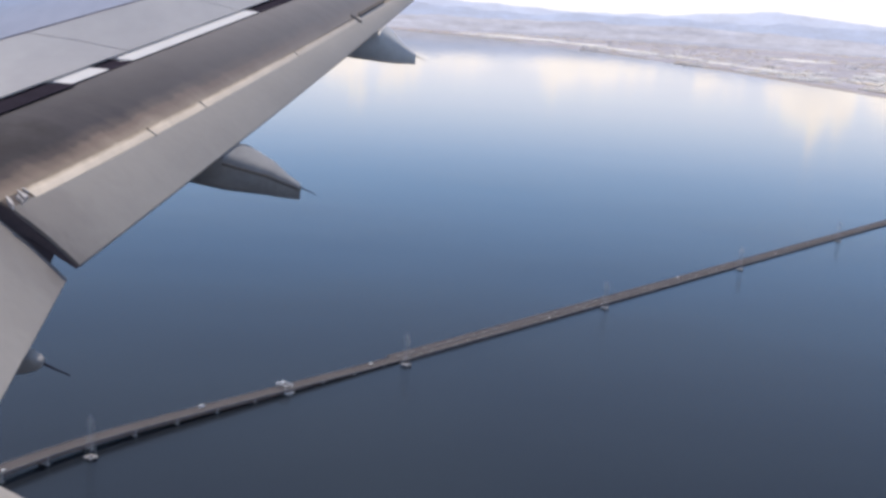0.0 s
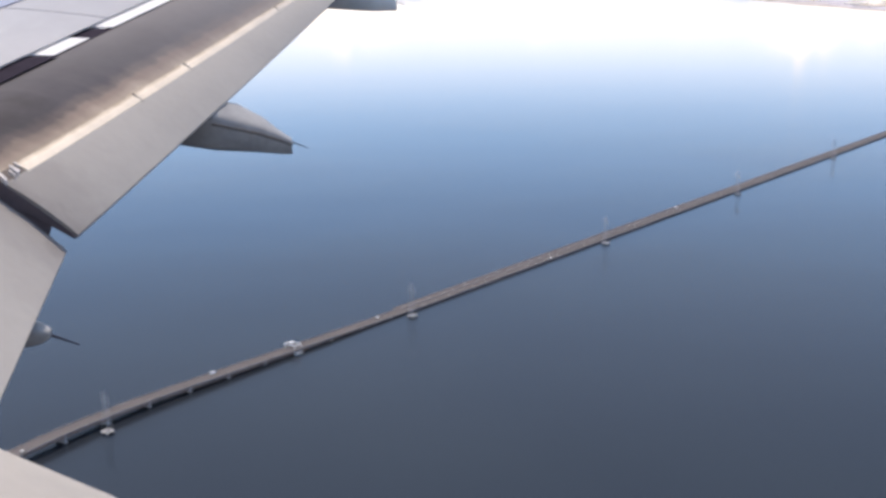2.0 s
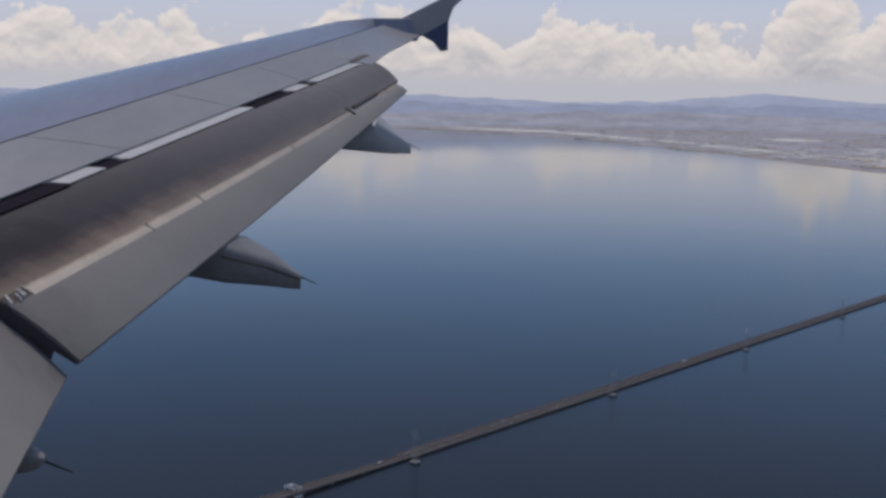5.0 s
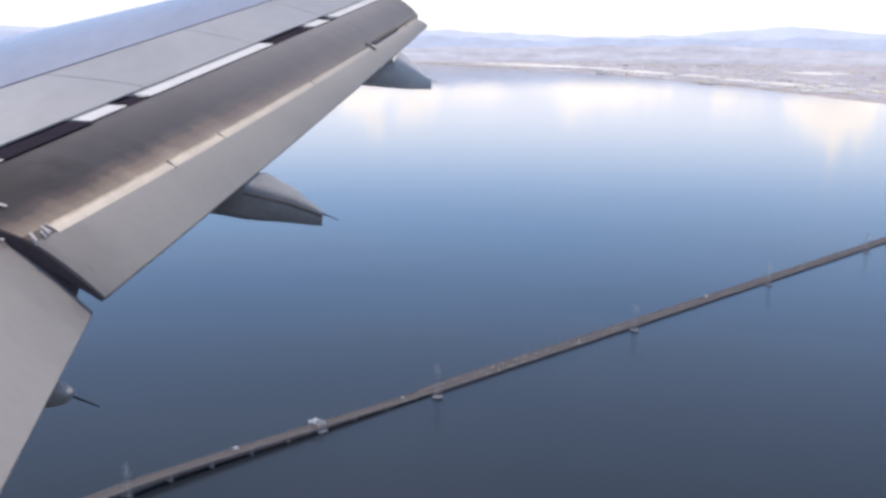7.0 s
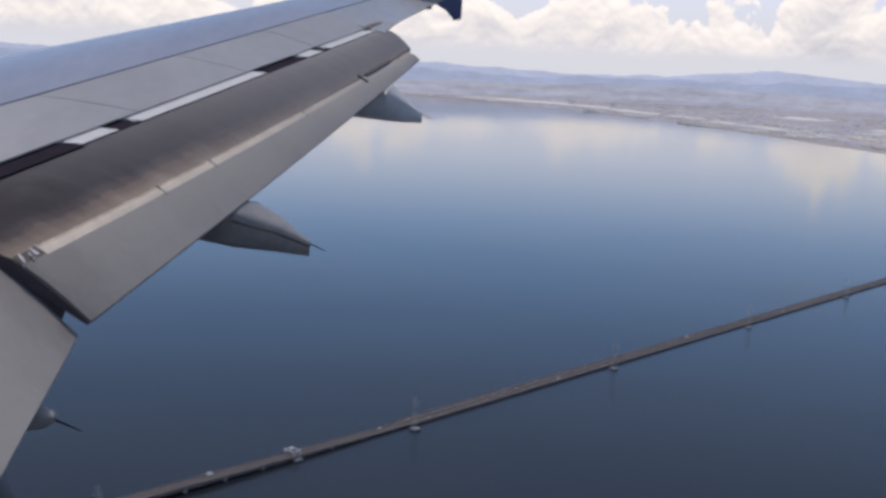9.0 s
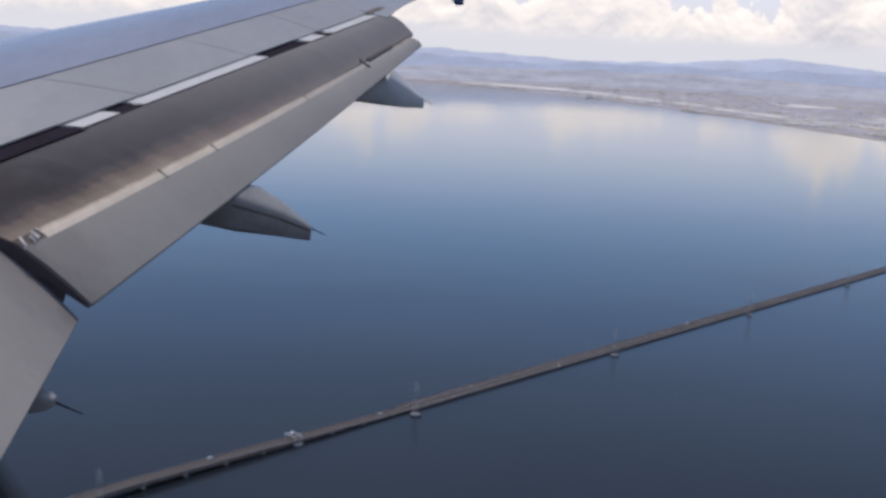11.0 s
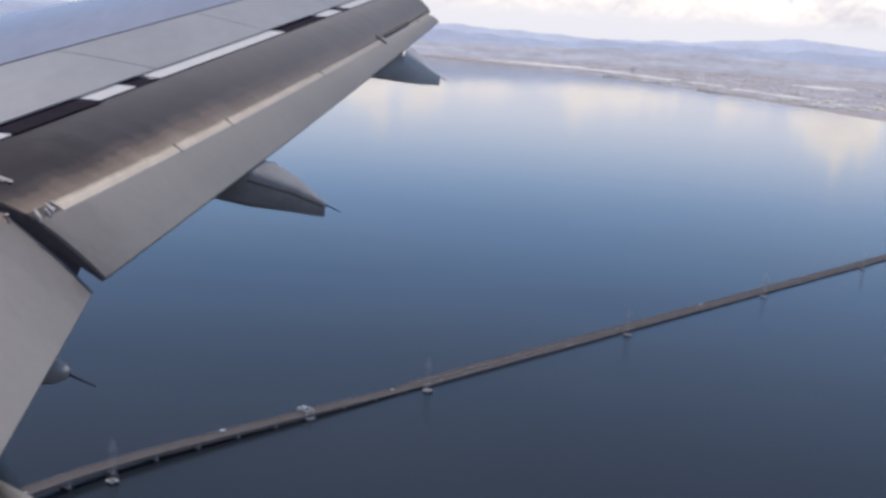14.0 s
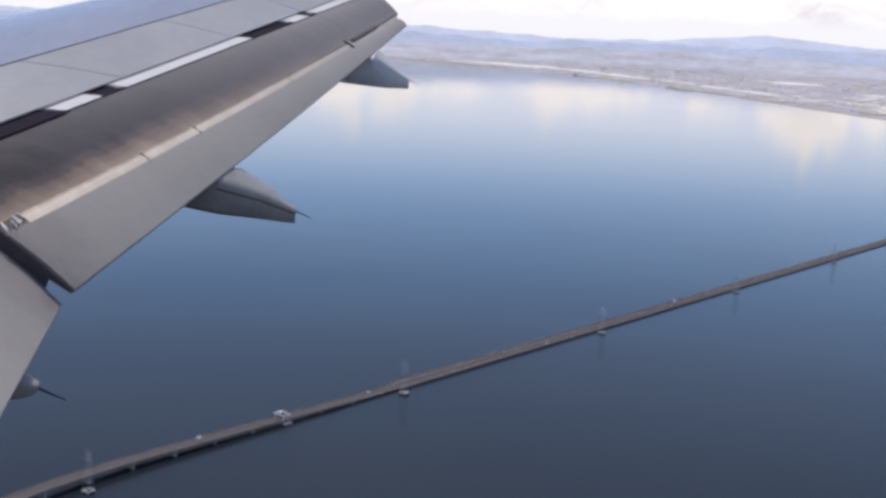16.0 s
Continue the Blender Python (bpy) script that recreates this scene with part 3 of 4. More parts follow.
def build_fence():
    upper = [(1.36, 0.925), (1.52, 0.985), (1.90, 1.185), (2.33, 1.39), (2.41, 1.378), (2.30, 1.245), (2.18, 1.13), (2.125, 0.97), (1.98, 0.88), (1.78, 0.77), (1.60, 0.80)]
    lower = [(1.74, 0.80), (1.86, 0.90), (2.12, 0.965), (2.12, 0.80), (2.11, 0.60), (2.02, 0.585), (1.92, 0.70)]
    for name, prof, mat, label in (("upper_fence", upper, PAINT, "grey upper blade of the wingtip fence"), ("lower_fence", lower, FENCE, "dark blue lower blade of the wingtip fence")):
        c = (sum(x for x, z in prof) / len(prof), sum(z for x, z in prof) / len(prof))
        secs = []
        k = 1.0 if name == "upper_fence" else 0.7
        for dy, g in ((-0.03 * k, 0.95), (-0.014 * k, 1.0), (0.014 * k, 1.0), (0.03 * k, 0.95)):
            secs.append([Vector((c[0] + (x - c[0]) * g, 15.04 + dy + 0.12 * (z - 0.9), H + c[1] + (z - c[1]) * g)) for x, z in prof])
        part(name, loft(secs), mat, wing, label)


def build_scuffs():
    # bare patches where the two flaps meet
    for y, x, ln, w in ((4.855, -1.41, 0.05, 0.030), (4.852, -1.37, 0.14, 0.014), (4.815, -1.275, 0.11, 0.075), (4.80, -1.24, 0.05, 0.070), (4.545, -1.40, 0.03, 0.026), (4.55, -1.375, 0.13, 0.012), (4.555, -1.26, 0.03, 0.022), (4.50, -1.165, 0.028, 0.024), (4.555, -1.14, 0.022, 0.022)):
        bm = bmesh.new()
        f0, t0 = (flap_front(y), tab_front(y)) if y > 4.6 else (inner_front(y), inner_tab(y))
        up, v = flap_section(f0, t0)
        up = up[3:]

        def top(xx):
            for p, q in zip(up, up[1:]):
                if p[0] <= xx <= q[0]:
                    return lerp(p[1], q[1], (xx - p[0]) / (q[0] - p[0]))
            return up[-1][1]
        ring = lambda yy, d: [Vector((x + ln * k / 4, yy + 0.008 * math.sin(5 * k + y * 9), H + top(x + ln * k / 4) + d)) for k in range(5)]
        secs = [ring(y - w / 2, -0.002), ring(y - w / 2, 0.0025), ring(y + w / 2, 0.003), ring(y + w / 2, -0.002)]
        loft([list(c) for c in zip(*secs)], bm=bm)
        part("bare_patch", bm, SCUFF, wing, "scuffed pale patch at the flap end")
    for k, (y, g0, g1, back, front, skew) in enumerate(((4.648, 0.009, 0.016, 0.046, 0.010, -0.050), (4.700, 0.012, 0.008, 0.034, 0.006, -0.030), (4.735, 0.020, 0.016, 0.050, 0.014, -0.012), (4.772, 0.006, 0.012, 0.052, 0.026, 0.012))):
        a = tab_front(y)
        secs = []
        for i in range(4):
            f = i / 3
            x = -back + (back - front) * f
            yy = y + skew * f
            g = lerp(g0, g1, f) * (1.2 + 0.5 * math.sin(4.0 * f + 2 * k))
            z = -0.62 * x + 0.003
            secs.append([P3(yy - g, (a[0] + x, a[1] + z)), P3(yy + g, (a[0] + x, a[1] + z)), P3(yy + g, (a[0] + x, a[1] + z - 0.02)), P3(yy - g, (a[0] + x, a[1] + z - 0.02))])
        part("bare_patch", loft(secs), SCUFF, wing, "scuffed pale patch at the flap end")


build_wing_box()
build_spoilers()
build_flap("outer_flap", 4.6, 11.3, flap_front, tab_front, flap_te, "soot-darkened lowered outer flap", 4.6)
build_flap("inner_flap", 0.3, 4.583, inner_front, inner_tab, inner_te, "soot-darkened lowered inner flap", 9.0)
build_fairing(6.45, [(-0.70, -0.84, -0.91, 0.20, 0.29), (-0.40, -0.80, -0.957, 0.24, 0.29), (-0.23, -0.775, -0.989, 0.25, 0.29), (-0.05, -0.866, -1.024, 0.17, 0.15),
                     (0.04, -0.936, -1.050, 0.11, 0.0), (0.109, -0.986, -1.066, 0.055, 0.0)], "grey canoe-shaped flap track fairing", 0.10)
build_fairing(10.0, [(0.30, -0.32, -0.41, 0.2, 0.29), (0.65, -0.26, -0.435, 0.26, 0.29), (0.85, -0.178, -0.455, 0.27, 0.29), (0.95, -0.275, -0.470, 0.19, 0.15),
                     (1.02, -0.345, -0.474, 0.12, 0.0), (1.095, -0.392, -0.483, 0.06, 0.0)], "grey canoe-shaped flap track fairing", 0.10)
build_fairing(3.98, [(-1.5, -1.15, -1.22, 0.12, 0.0), (-0.87, -1.20, -1.272, 0.072, 0.0), (-0.83, -1.208, -1.272, 0.058, 0.0), (-0.802, -1.222, -1.267, 0.042, 0.0), (-0.785, -1.236, -1.258, 0.022, 0.0)], "grey flap track fairing under the inner flap", 0.10)
build_fence()
build_scuffs()


def build_gap_fill():
    """Dark filler and end plates painted as shade in the slot between the two flaps."""
    secs = []
    for y in (4.578, 4.586, 4.594, 4.602):
        f = (y - 4.578) / 0.024
        a, b = inner_front(y), flap_front(y)
        c, d = inner_tab(y), tab_front(y)
        e, g = inner_te(y), flap_te(y)
        top = [(lerp(p[0], q[0], f), lerp(p[1], q[1], f) - 0.05 - dz) for p, q, dz in ((a, b, 0.02), ((lerp(a[0], c[0], 0.5), lerp(a[1], c[1], 0.5) + 0.05), (lerp(b[0], d[0], 0.5), lerp(b[1], d[1], 0.5) + 0.05), 0.0), (c, d, 0.0))]
        te = (lerp(e[0], g[0], f), lerp(e[1], g[1], f))
        top.append((lerp(top[-1][0], te[0], 0.62), lerp(top[-1][1], te[1] - 0.03, 0.62)))
        secs.append([P3(y, q) for q in top + [(q[0] - 0.02, q[1] - 0.06) for q in top[::-1]]])
    part("flap_gap_fill", loft(secs), GAPSHADE, wing, "dark filler standing in for shade between the flaps")
    for y, front, tabf, te in ((4.594, flap_front, tab_front, flap_te), (4.589, inner_front, inner_tab, inner_te)):
        up, v = flap_section(front(y), tabf(y))
        a, b = tabf(y), te(y)
        ring = [(q[0], q[1] - 0.002) for q in up] + [(a[0], a[1] - 0.008), (lerp(a[0], b[0], 0.5), lerp(a[1], b[1], 0.5) - 0.006), (b[0] - 0.004, b[1] - 0.006),
                (b[0] - 0.01, b[1] - 0.014), (lerp(a[0], b[0], 0.3), lerp(a[1], b[1], 0.3) - 0.055), (a[0] - 0.05, a[1] - 0.06), (lerp(up[0][0], up[-1][0], 0.5), up[5][1] - 0.16), (up[0][0], up[0][1] - 0.03)]
        part("end_shade_plate", loft([[P3(yy, q) for q in ring] for yy in (y - 0.004, y + 0.004)]), GAPSHADE, wing, "dark plate over the flap end, painted for its shade")


build_gap_fill()


def build_brackets():
    # hinge covers and slots along the lip
    for y, ln, dx in ((9.62, 0.03, 0.06),):
        a = tab_front(y)
        secs = [[P3(yy, q) for q in ((a[0] - dx, a[1] + 0.055), (a[0] + 0.03, a[1] + 0.006), (a[0] + 0.03, a[1] - 0.02), (a[0] - dx, a[1] + 0.01))] for yy in (y, y + ln)]
        part("hinge_cover", loft(secs), JOINT, wing, "grey hinge cover on the flap lip")
    for y, w in ((5.86, 0.006), (6.5, 0.012), (8.1, 0.012), (10.85, 0.014)):
        a = tab_front(y)
        q = lerp(0.032, 0.012, (y - 4.6) / 6.7) + 0.012
        secs = [[P3(yy, c) for c in ((a[0] - q, a[1] + 0.012 + 0.6 * q), (a[0] + 0.010, a[1] - 0.003), (a[0] + 0.012, a[1] - 0.02), (a[0] - q, a[1]))] for yy in (y, y + w)]
        part("lip_joint", loft(secs), JOINT, wing, "dark joint across the flap lip")
    secs = []
    for y in (9.75, 10.15, 10.55):
        a = tab_front(y)
        secs.append([P3(y, q) for q in ((a[0] - 0.036, a[1] + 0.044), (a[0] - 0.018, a[1] + 0.034), (a[0] - 0.018, a[1] + 0.01), (a[0] - 0.036, a[1] + 0.01))])
    part("slot_seal", loft(secs), HINGE, wing, "dark slot in the flap lip")
    secs = [[P3(y, (spoiler_te(y)[0] + d, spoiler_te(y)[1] + z)) for d, z in ((-0.03, -0.02), (-0.012, 0.010 + b), (0.03, 0.004), (0.03, -0.03))] for y, b in ((11.2, 0.0), (11.38, 0.008), (11.6, 0.008), (11.75, 0.0))]
    part("flap_end_cover", loft(secs), HINGE, wing, "dark brown cover at the outer flap end")


build_brackets()


# ---- fuselage and window ----
fuselage = wing


def build_root_fairing():
    rings = []
    for y, d in ((0.02, 0.09), (0.5, 0.05), (1.2, 0.03), (2.0, 0.01), (2.5, 0.004), (2.8, -0.002), (3.0, -0.014), (3.1, -0.04), (3.14, -0.075), (3.15, -0.12)):
        f = (y / 3.15) ** 3
        x0 = -2.6 + 1.3 * f
        line = ((-2.6, -1.05), (-1.6, -1.10), (-1.1, -1.165), (-0.80, -1.255), (-0.5, -1.43), (-0.2, -1.65), (0.2, -2.0), (0.5, -2.25))
        top = [(max(x, x0 + 0.02 * k), z + d) for k, (x, z) in enumerate(line)]
        low = [(x, lerp(z, w, f)) for x, z, w in ((0.36, -2.35, -2.25), (-0.4, -2.22, -1.72), (-1.2, -1.95, -1.40), (max(-2.5, x0 + 0.02), -1.6, -1.3))]
        rings.append([P3(y, q, 0.015) for q in top + low])
    part("wing_root_fairing", loft(rings), TAB, fuselage, "smooth pale grey wing root fairing", smooth=True)


build_root_fairing()


# ---- water, land, hills ----
def grid(nx, ny, fn):
    bm = bmesh.new()
    v = [[bm.verts.new(fn(i / nx, j / ny)) for i in range(nx + 1)] for j in range(ny + 1)]
    for j in range(ny):
        for i in range(nx):
            bm.faces.new((v[j][i], v[j][i + 1], v[j + 1][i + 1], v[j + 1][i]))
    return bm


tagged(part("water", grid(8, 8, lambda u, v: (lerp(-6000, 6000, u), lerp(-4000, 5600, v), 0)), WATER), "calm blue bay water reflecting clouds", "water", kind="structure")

COAST = [(-9000, 5050), (-4000, 4880), (-1500, 4800), (0, 4690), (422, 4540), (502, 4308), (700, 3900), (840, 3450), (900, 2867), (948, 2414), (956, 2097), (960, 1822), (990, 1432), (1150, 700), (1500, 0), (2500, -2000)]


def inland(x, y):
    """Metres inland of the coast, negative over the water."""
    best, side = 1e9, 1
    p = Vector((x, y))
    for (ax, ay), (bx, by) in zip(COAST, COAST[1:]):
        a, d = Vector((ax, ay)), Vector((bx - ax, by - ay))
        f = max(0, min(1, (p - a).dot(d) / d.length_squared))
        q = a + d * f
        r = (p - q).length
        if r < best:
            best, side = r, -1 if d.x * (p.y - q.y) - d.y * (p.x - q.x) < 0 else 1
    return best * side


def land_height(x, y):
    d = inland(x, y) + 25 * noise.noise(Vector((x * 0.004, y * 0.004, 0)))
    if d < 0:
        return max(-4, d * 0.05)
    flat = min(3.0, 0.3 + d * 0.05)
    return flat + 5 * max(0, noise.noise(Vector((x * 0.002, y * 0.002, 3)))) * min(1, d / 300)


def far_x(u, v):
    return lerp(-2600, 4200, u), lerp(900, 5000, v ** 0.8)


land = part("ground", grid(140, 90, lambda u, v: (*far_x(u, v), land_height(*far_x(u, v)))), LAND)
tagged(land, "flat built-up coast, pale mauve with haze in its colour", "land", kind="structure")


def build_mudflat():
    secs = []
    for (ax, ay), (bx, by) in zip(COAST[2:13], COAST[3:14]):
        d = Vector((bx - ax, by - ay))
        n = Vector((-d.y, d.x)).normalized()
        for k in range(12):
            c = Vector((ax, ay)) + d * k / 12
            w = 14 * noise.noise(Vector((c.x * 0.006, c.y * 0.006, 4)))
            secs.append([(*(c + n * (-22 + w)), -0.2), (*(c + n * (10 + w)), 0.9), (*(c + n * 105), 2.4), (*(c + n * 110), -1.0)])
    tagged(part("shore", loft(secs, closed=False), BEACH), "brown mud and sand along the water's edge", "shore", kind="structure")


build_mudflat()


def build_pads():
    """Pale ground strips and cream pads for town roofs, sized to show from the camera."""
    def along(q):
        i = int(q)
        (ax, ay), (bx, by) = COAST[i + 1], COAST[i + 2]
        d = Vector((bx - ax, by - ay))
        return Vector((ax, ay)) + d * (q - i), Vector((-d.y, d.x)).normalized()
    strips = [(4.0, 5.15, 70, 240), (5.2, 5.75, 90, 190), (5.8, 6.5, 60, 120), (6.5, 6.9, 100, 140), (7.08, 7.45, 56, 110), (7.5, 7.92, 58, 105), (7.55, 7.75, 380, 450), (8.0, 8.3, 300, 345), (9.0, 9.3, 80, 125), (9.35, 9.8, 90, 140), (9.9, 10.3, 70, 110), (6.2, 6.6, 500, 640)]
    rng = random.Random(8)
    for k in range(30):
        q, d = rng.uniform(8.75, 10.2), 60 + 260 * rng.random() ** 1.5
        strips.append((q, q + rng.uniform(0.05, 0.16), d, d + rng.uniform(14, 38)))
    for k, (q0, q1, d0, d1) in enumerate(strips):
        secs = []
        n = 24 if k < 12 else 6
        for i in range(n + 1):
            f = i / n
            c, inward = along(lerp(q0, q1, f))
            e = 12 * noise.noise(Vector((c.x * 0.01, c.y * 0.01, k)))
            taper = min(1, 6 * f, 6 * (1 - f))
            row = []
            for g in range(7):
                p = c + inward * (55 + lerp(d0, d0 + (d1 - d0) * (0.3 + 0.7 * taper), g / 6) + e)
                row.append((p.x, p.y, max(1.8, land_height(p.x, p.y)) + 1.2))
            secs.append([(row[0][0], row[0][1], 0)] + row + [(row[-1][0], row[-1][1], 0)])
        if k > 11:
            tagged(part("pale_pad", loft(secs, closed=False), CREAM), "cream ground pad standing in for roofs of the waterside town", "ground", kind="structure")
            continue
        tagged(part("pale_pad", loft(secs, closed=False), SALT), "pale ground strip behind the shore", "ground", kind="structure")


build_pads()


def on_arc(u, r, z):
    """A point on an arc of hills centred on the camera, inside its clipping range; u from 0 to 1 sweeps from west to
    east.
    """
    a = lerp(-0.6, 0.9, u)
    return r * math.sin(a), r * math.cos(a), z


def hill_point(u, v):
    x = 4900 * lerp(-0.6, 0.9, u)
    n = noise.noise(Vector((x * 0.0011, 0.3, 0))) + 0.45 * noise.noise(Vector((x * 0.0045, 1.3, 0))) + 0.3 * noise.noise(Vector((x * 0.013, 4.3, 0))) + 0.18 * noise.noise(Vector((x * 0.035, 7.3, 0)))
    top = H + 16 + 20 * n + 22 * math.exp(-((x - 1990) / 230) ** 2)
    z = -2 + (top + 2) * (v ** 1.1) * (1 + 0.18 * noise.noise(Vector((x * 0.006, v * 6, 9))) * (1 - v))
    return on_arc(u, 4890 + 70 * v + 10 * noise.noise(Vector((x * 0.004, v * 3, 5))), z)


def range_point(u, v, r, top, swing, seed):
    """Lower ranges in front of the skyline."""
    x = r * lerp(-0.6, 0.9, u)
    n = noise.noise(Vector((x * 0.0016, seed, 0))) + 0.5 * noise.noise(Vector((x * 0.006, seed + 2.3, 0))) + 0.25 * noise.noise(Vector((x * 0.02, seed + 6.3, 0)))
    z = -2 + (top + swing * n + 2) * (v ** 1.1) * (1 + 0.25 * noise.noise(Vector((x * 0.008, v * 6, seed))) * (1 - v))
    return on_arc(u, r + 20 + 50 * v + 8 * noise.noise(Vector((x * 0.004, v * 3, seed))), z)


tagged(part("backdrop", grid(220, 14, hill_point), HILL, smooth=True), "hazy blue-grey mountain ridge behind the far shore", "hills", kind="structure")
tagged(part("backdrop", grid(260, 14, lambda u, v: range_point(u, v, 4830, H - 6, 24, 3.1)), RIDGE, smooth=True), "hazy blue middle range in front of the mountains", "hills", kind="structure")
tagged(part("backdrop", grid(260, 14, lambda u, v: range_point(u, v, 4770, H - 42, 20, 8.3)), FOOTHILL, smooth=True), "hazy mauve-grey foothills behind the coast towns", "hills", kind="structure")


# ---- bridge ----
def centre(u):
    """The bridge's centre line: metres along it from the first pylon, positive towards the far shore."""
    a = radians(42.2)
    if u > -85:
        return Vector((35 + u * math.cos(a), 335 + u * math.sin(a)))
    b, k = -85 - u, 0.0045
    p = Vector((35 - 85 * math.cos(a), 335 - 85 * math.sin(a)))
    return p + Vector((-(math.sin(a + k * b) - math.sin(a)) / k, (math.cos(a + k * b) - math.cos(a)) / k))


def heading(u):
    return (centre(u + 0.5) - centre(u - 0.5)).normalized()


def deck_z(u):
    return 0.5 if u > -12 else 0.5 + 1.7 * min(1, (-12 - u) / 110) ** 0.9


def cross(u, s, z):
    c, h = centre(u), heading(u)
    return Vector((c.x + h.y * s, c.y - h.x * s, z))


def on_bridge(u, s, z):
    c, h = cross(u, s, 0), heading(u)
    return Matrix.Translation((c.x, c.y, z)) @ Matrix.Rotation(math.atan2(h.y, h.x) - math.pi / 2, 4, "Z")


bridge = empty("causeway_bridge", "long low concrete road bridge on piles across the bay", "bridge", centre(0).to_3d())
BASE = Matrix.Translation(-centre(0).to_3d())


def bridge_part(name, bm, mat, label=""):
    bm.transform(BASE)
    return part(name, bm, mat, bridge, label)


def build_bridge():
    def run(name, u0, u1, step, prof, mat, label=""):
        n = int((u1 - u0) / step)
        bridge_part(name, loft([[cross(u, s, deck_z(u) + z) for s, z in prof] for u in span(u0, u1, n)]), mat, label)
    lo, hi = -230, 1500
    run("deck", lo, 1.5, 3, [(-1.9, 0), (1.9, 0), (1.9, -0.28), (1.5, -0.34), (-1.5, -0.34), (-1.9, -0.28)], ROAD, "grey-brown road deck on tall piers")
    run("girder", lo, 1.5, 3, [(-1.35, -0.344), (1.5, -0.344), (1.4, -1.15), (-1.2, -1.15)], GIRDER, "deep brown box girder under the deck")
    run("deck", 1.5, hi, 8, [(-3.3, 0), (2.4, 0), (2.4, -0.4), (-3.3, -0.4)], ROAD, "wide grey-brown road deck")
    for u0, u1, s, k in ((lo, 1.5, 1.9, 1), (lo, 1.5, -1.9, -1), (1.5, hi, 2.4, 1), (1.5, hi, -3.3, -1)):
        run("parapet", u0, u1, 5, [(s, -0.2), (s + 0.14 * k, -0.38 if k > 0 and u0 > 0 else -0.2), (s + 0.14 * k, 0.2), (s, 0.2)], CONCRETE)
    run("median", 1.5, hi, 8, [(-0.62, 0.004), (-0.38, 0.004), (-0.42, 0.28), (-0.58, 0.28)], CONCRETE)
    # pale lane lines
    for s in (-1.9, 1.0):
        for k in range(100):
            u = 4 + 6.0 * k
            bm = loft([[cross(v, s + d, deck_z(v) + z) for d, z in ((-0.05, 0.006), (0.05, 0.006), (0.05, 0.012), (-0.05, 0.012))] for v in (u, u + 2)])
            bridge_part("lane_line", bm, CARWHITE)
    # pile bents under the low deck
    bm = bmesh.new()
    box(-3.1, -0.2, -0.75, 2.2, 0.2, -0.4, bm)
    for s in (-2.7, -1.2, 0.3, 1.8):
        rod(bm, (s, 0, -0.7), (s, 0, -2.6), 0.17, n=6)
    first = part("pile_bent", bm, PILE, bridge)
    for k in range(280):
        u = 4 + 4.4 * k
        ob = first if k == 0 else new("pile_bent", first.data)
        ob.parent = bridge
        ob.matrix_basis = BASE @ on_bridge(u, 0, deck_z(u))
    # hammerhead piers under the rising spans
    for i in range(18):
        u = -5 - 12.4 * i
        z = deck_z(u)
        bm = bmesh.new()
        sq = lambda w, t: ((-w, -t), (w, -t), (w, t), (-w, t))
        loft([[(x, y, zz) for x, y in sq(w, t)] for w, t, zz in ((1.86, 0.24, -0.36), (1.86, 0.24, -0.62), (1.62, 0.20, -0.85), (1.55, 0.20, -z + 0.12))], bm=bm)
        loft([[(x, y, zz) for x, y in sq(w, t)] for w, t, zz in ((1.8, 0.5, -z - 0.4), (1.8, 0.5, -z + 0.10), (1.7, 0.42, -z + 0.16))], bm=bm)
        ob = part("pier", bm, PALE, bridge, "pale concrete wall pier on a footing")
        ob.matrix_basis = BASE @ on_bridge(u, 0, z)


build_bridge()


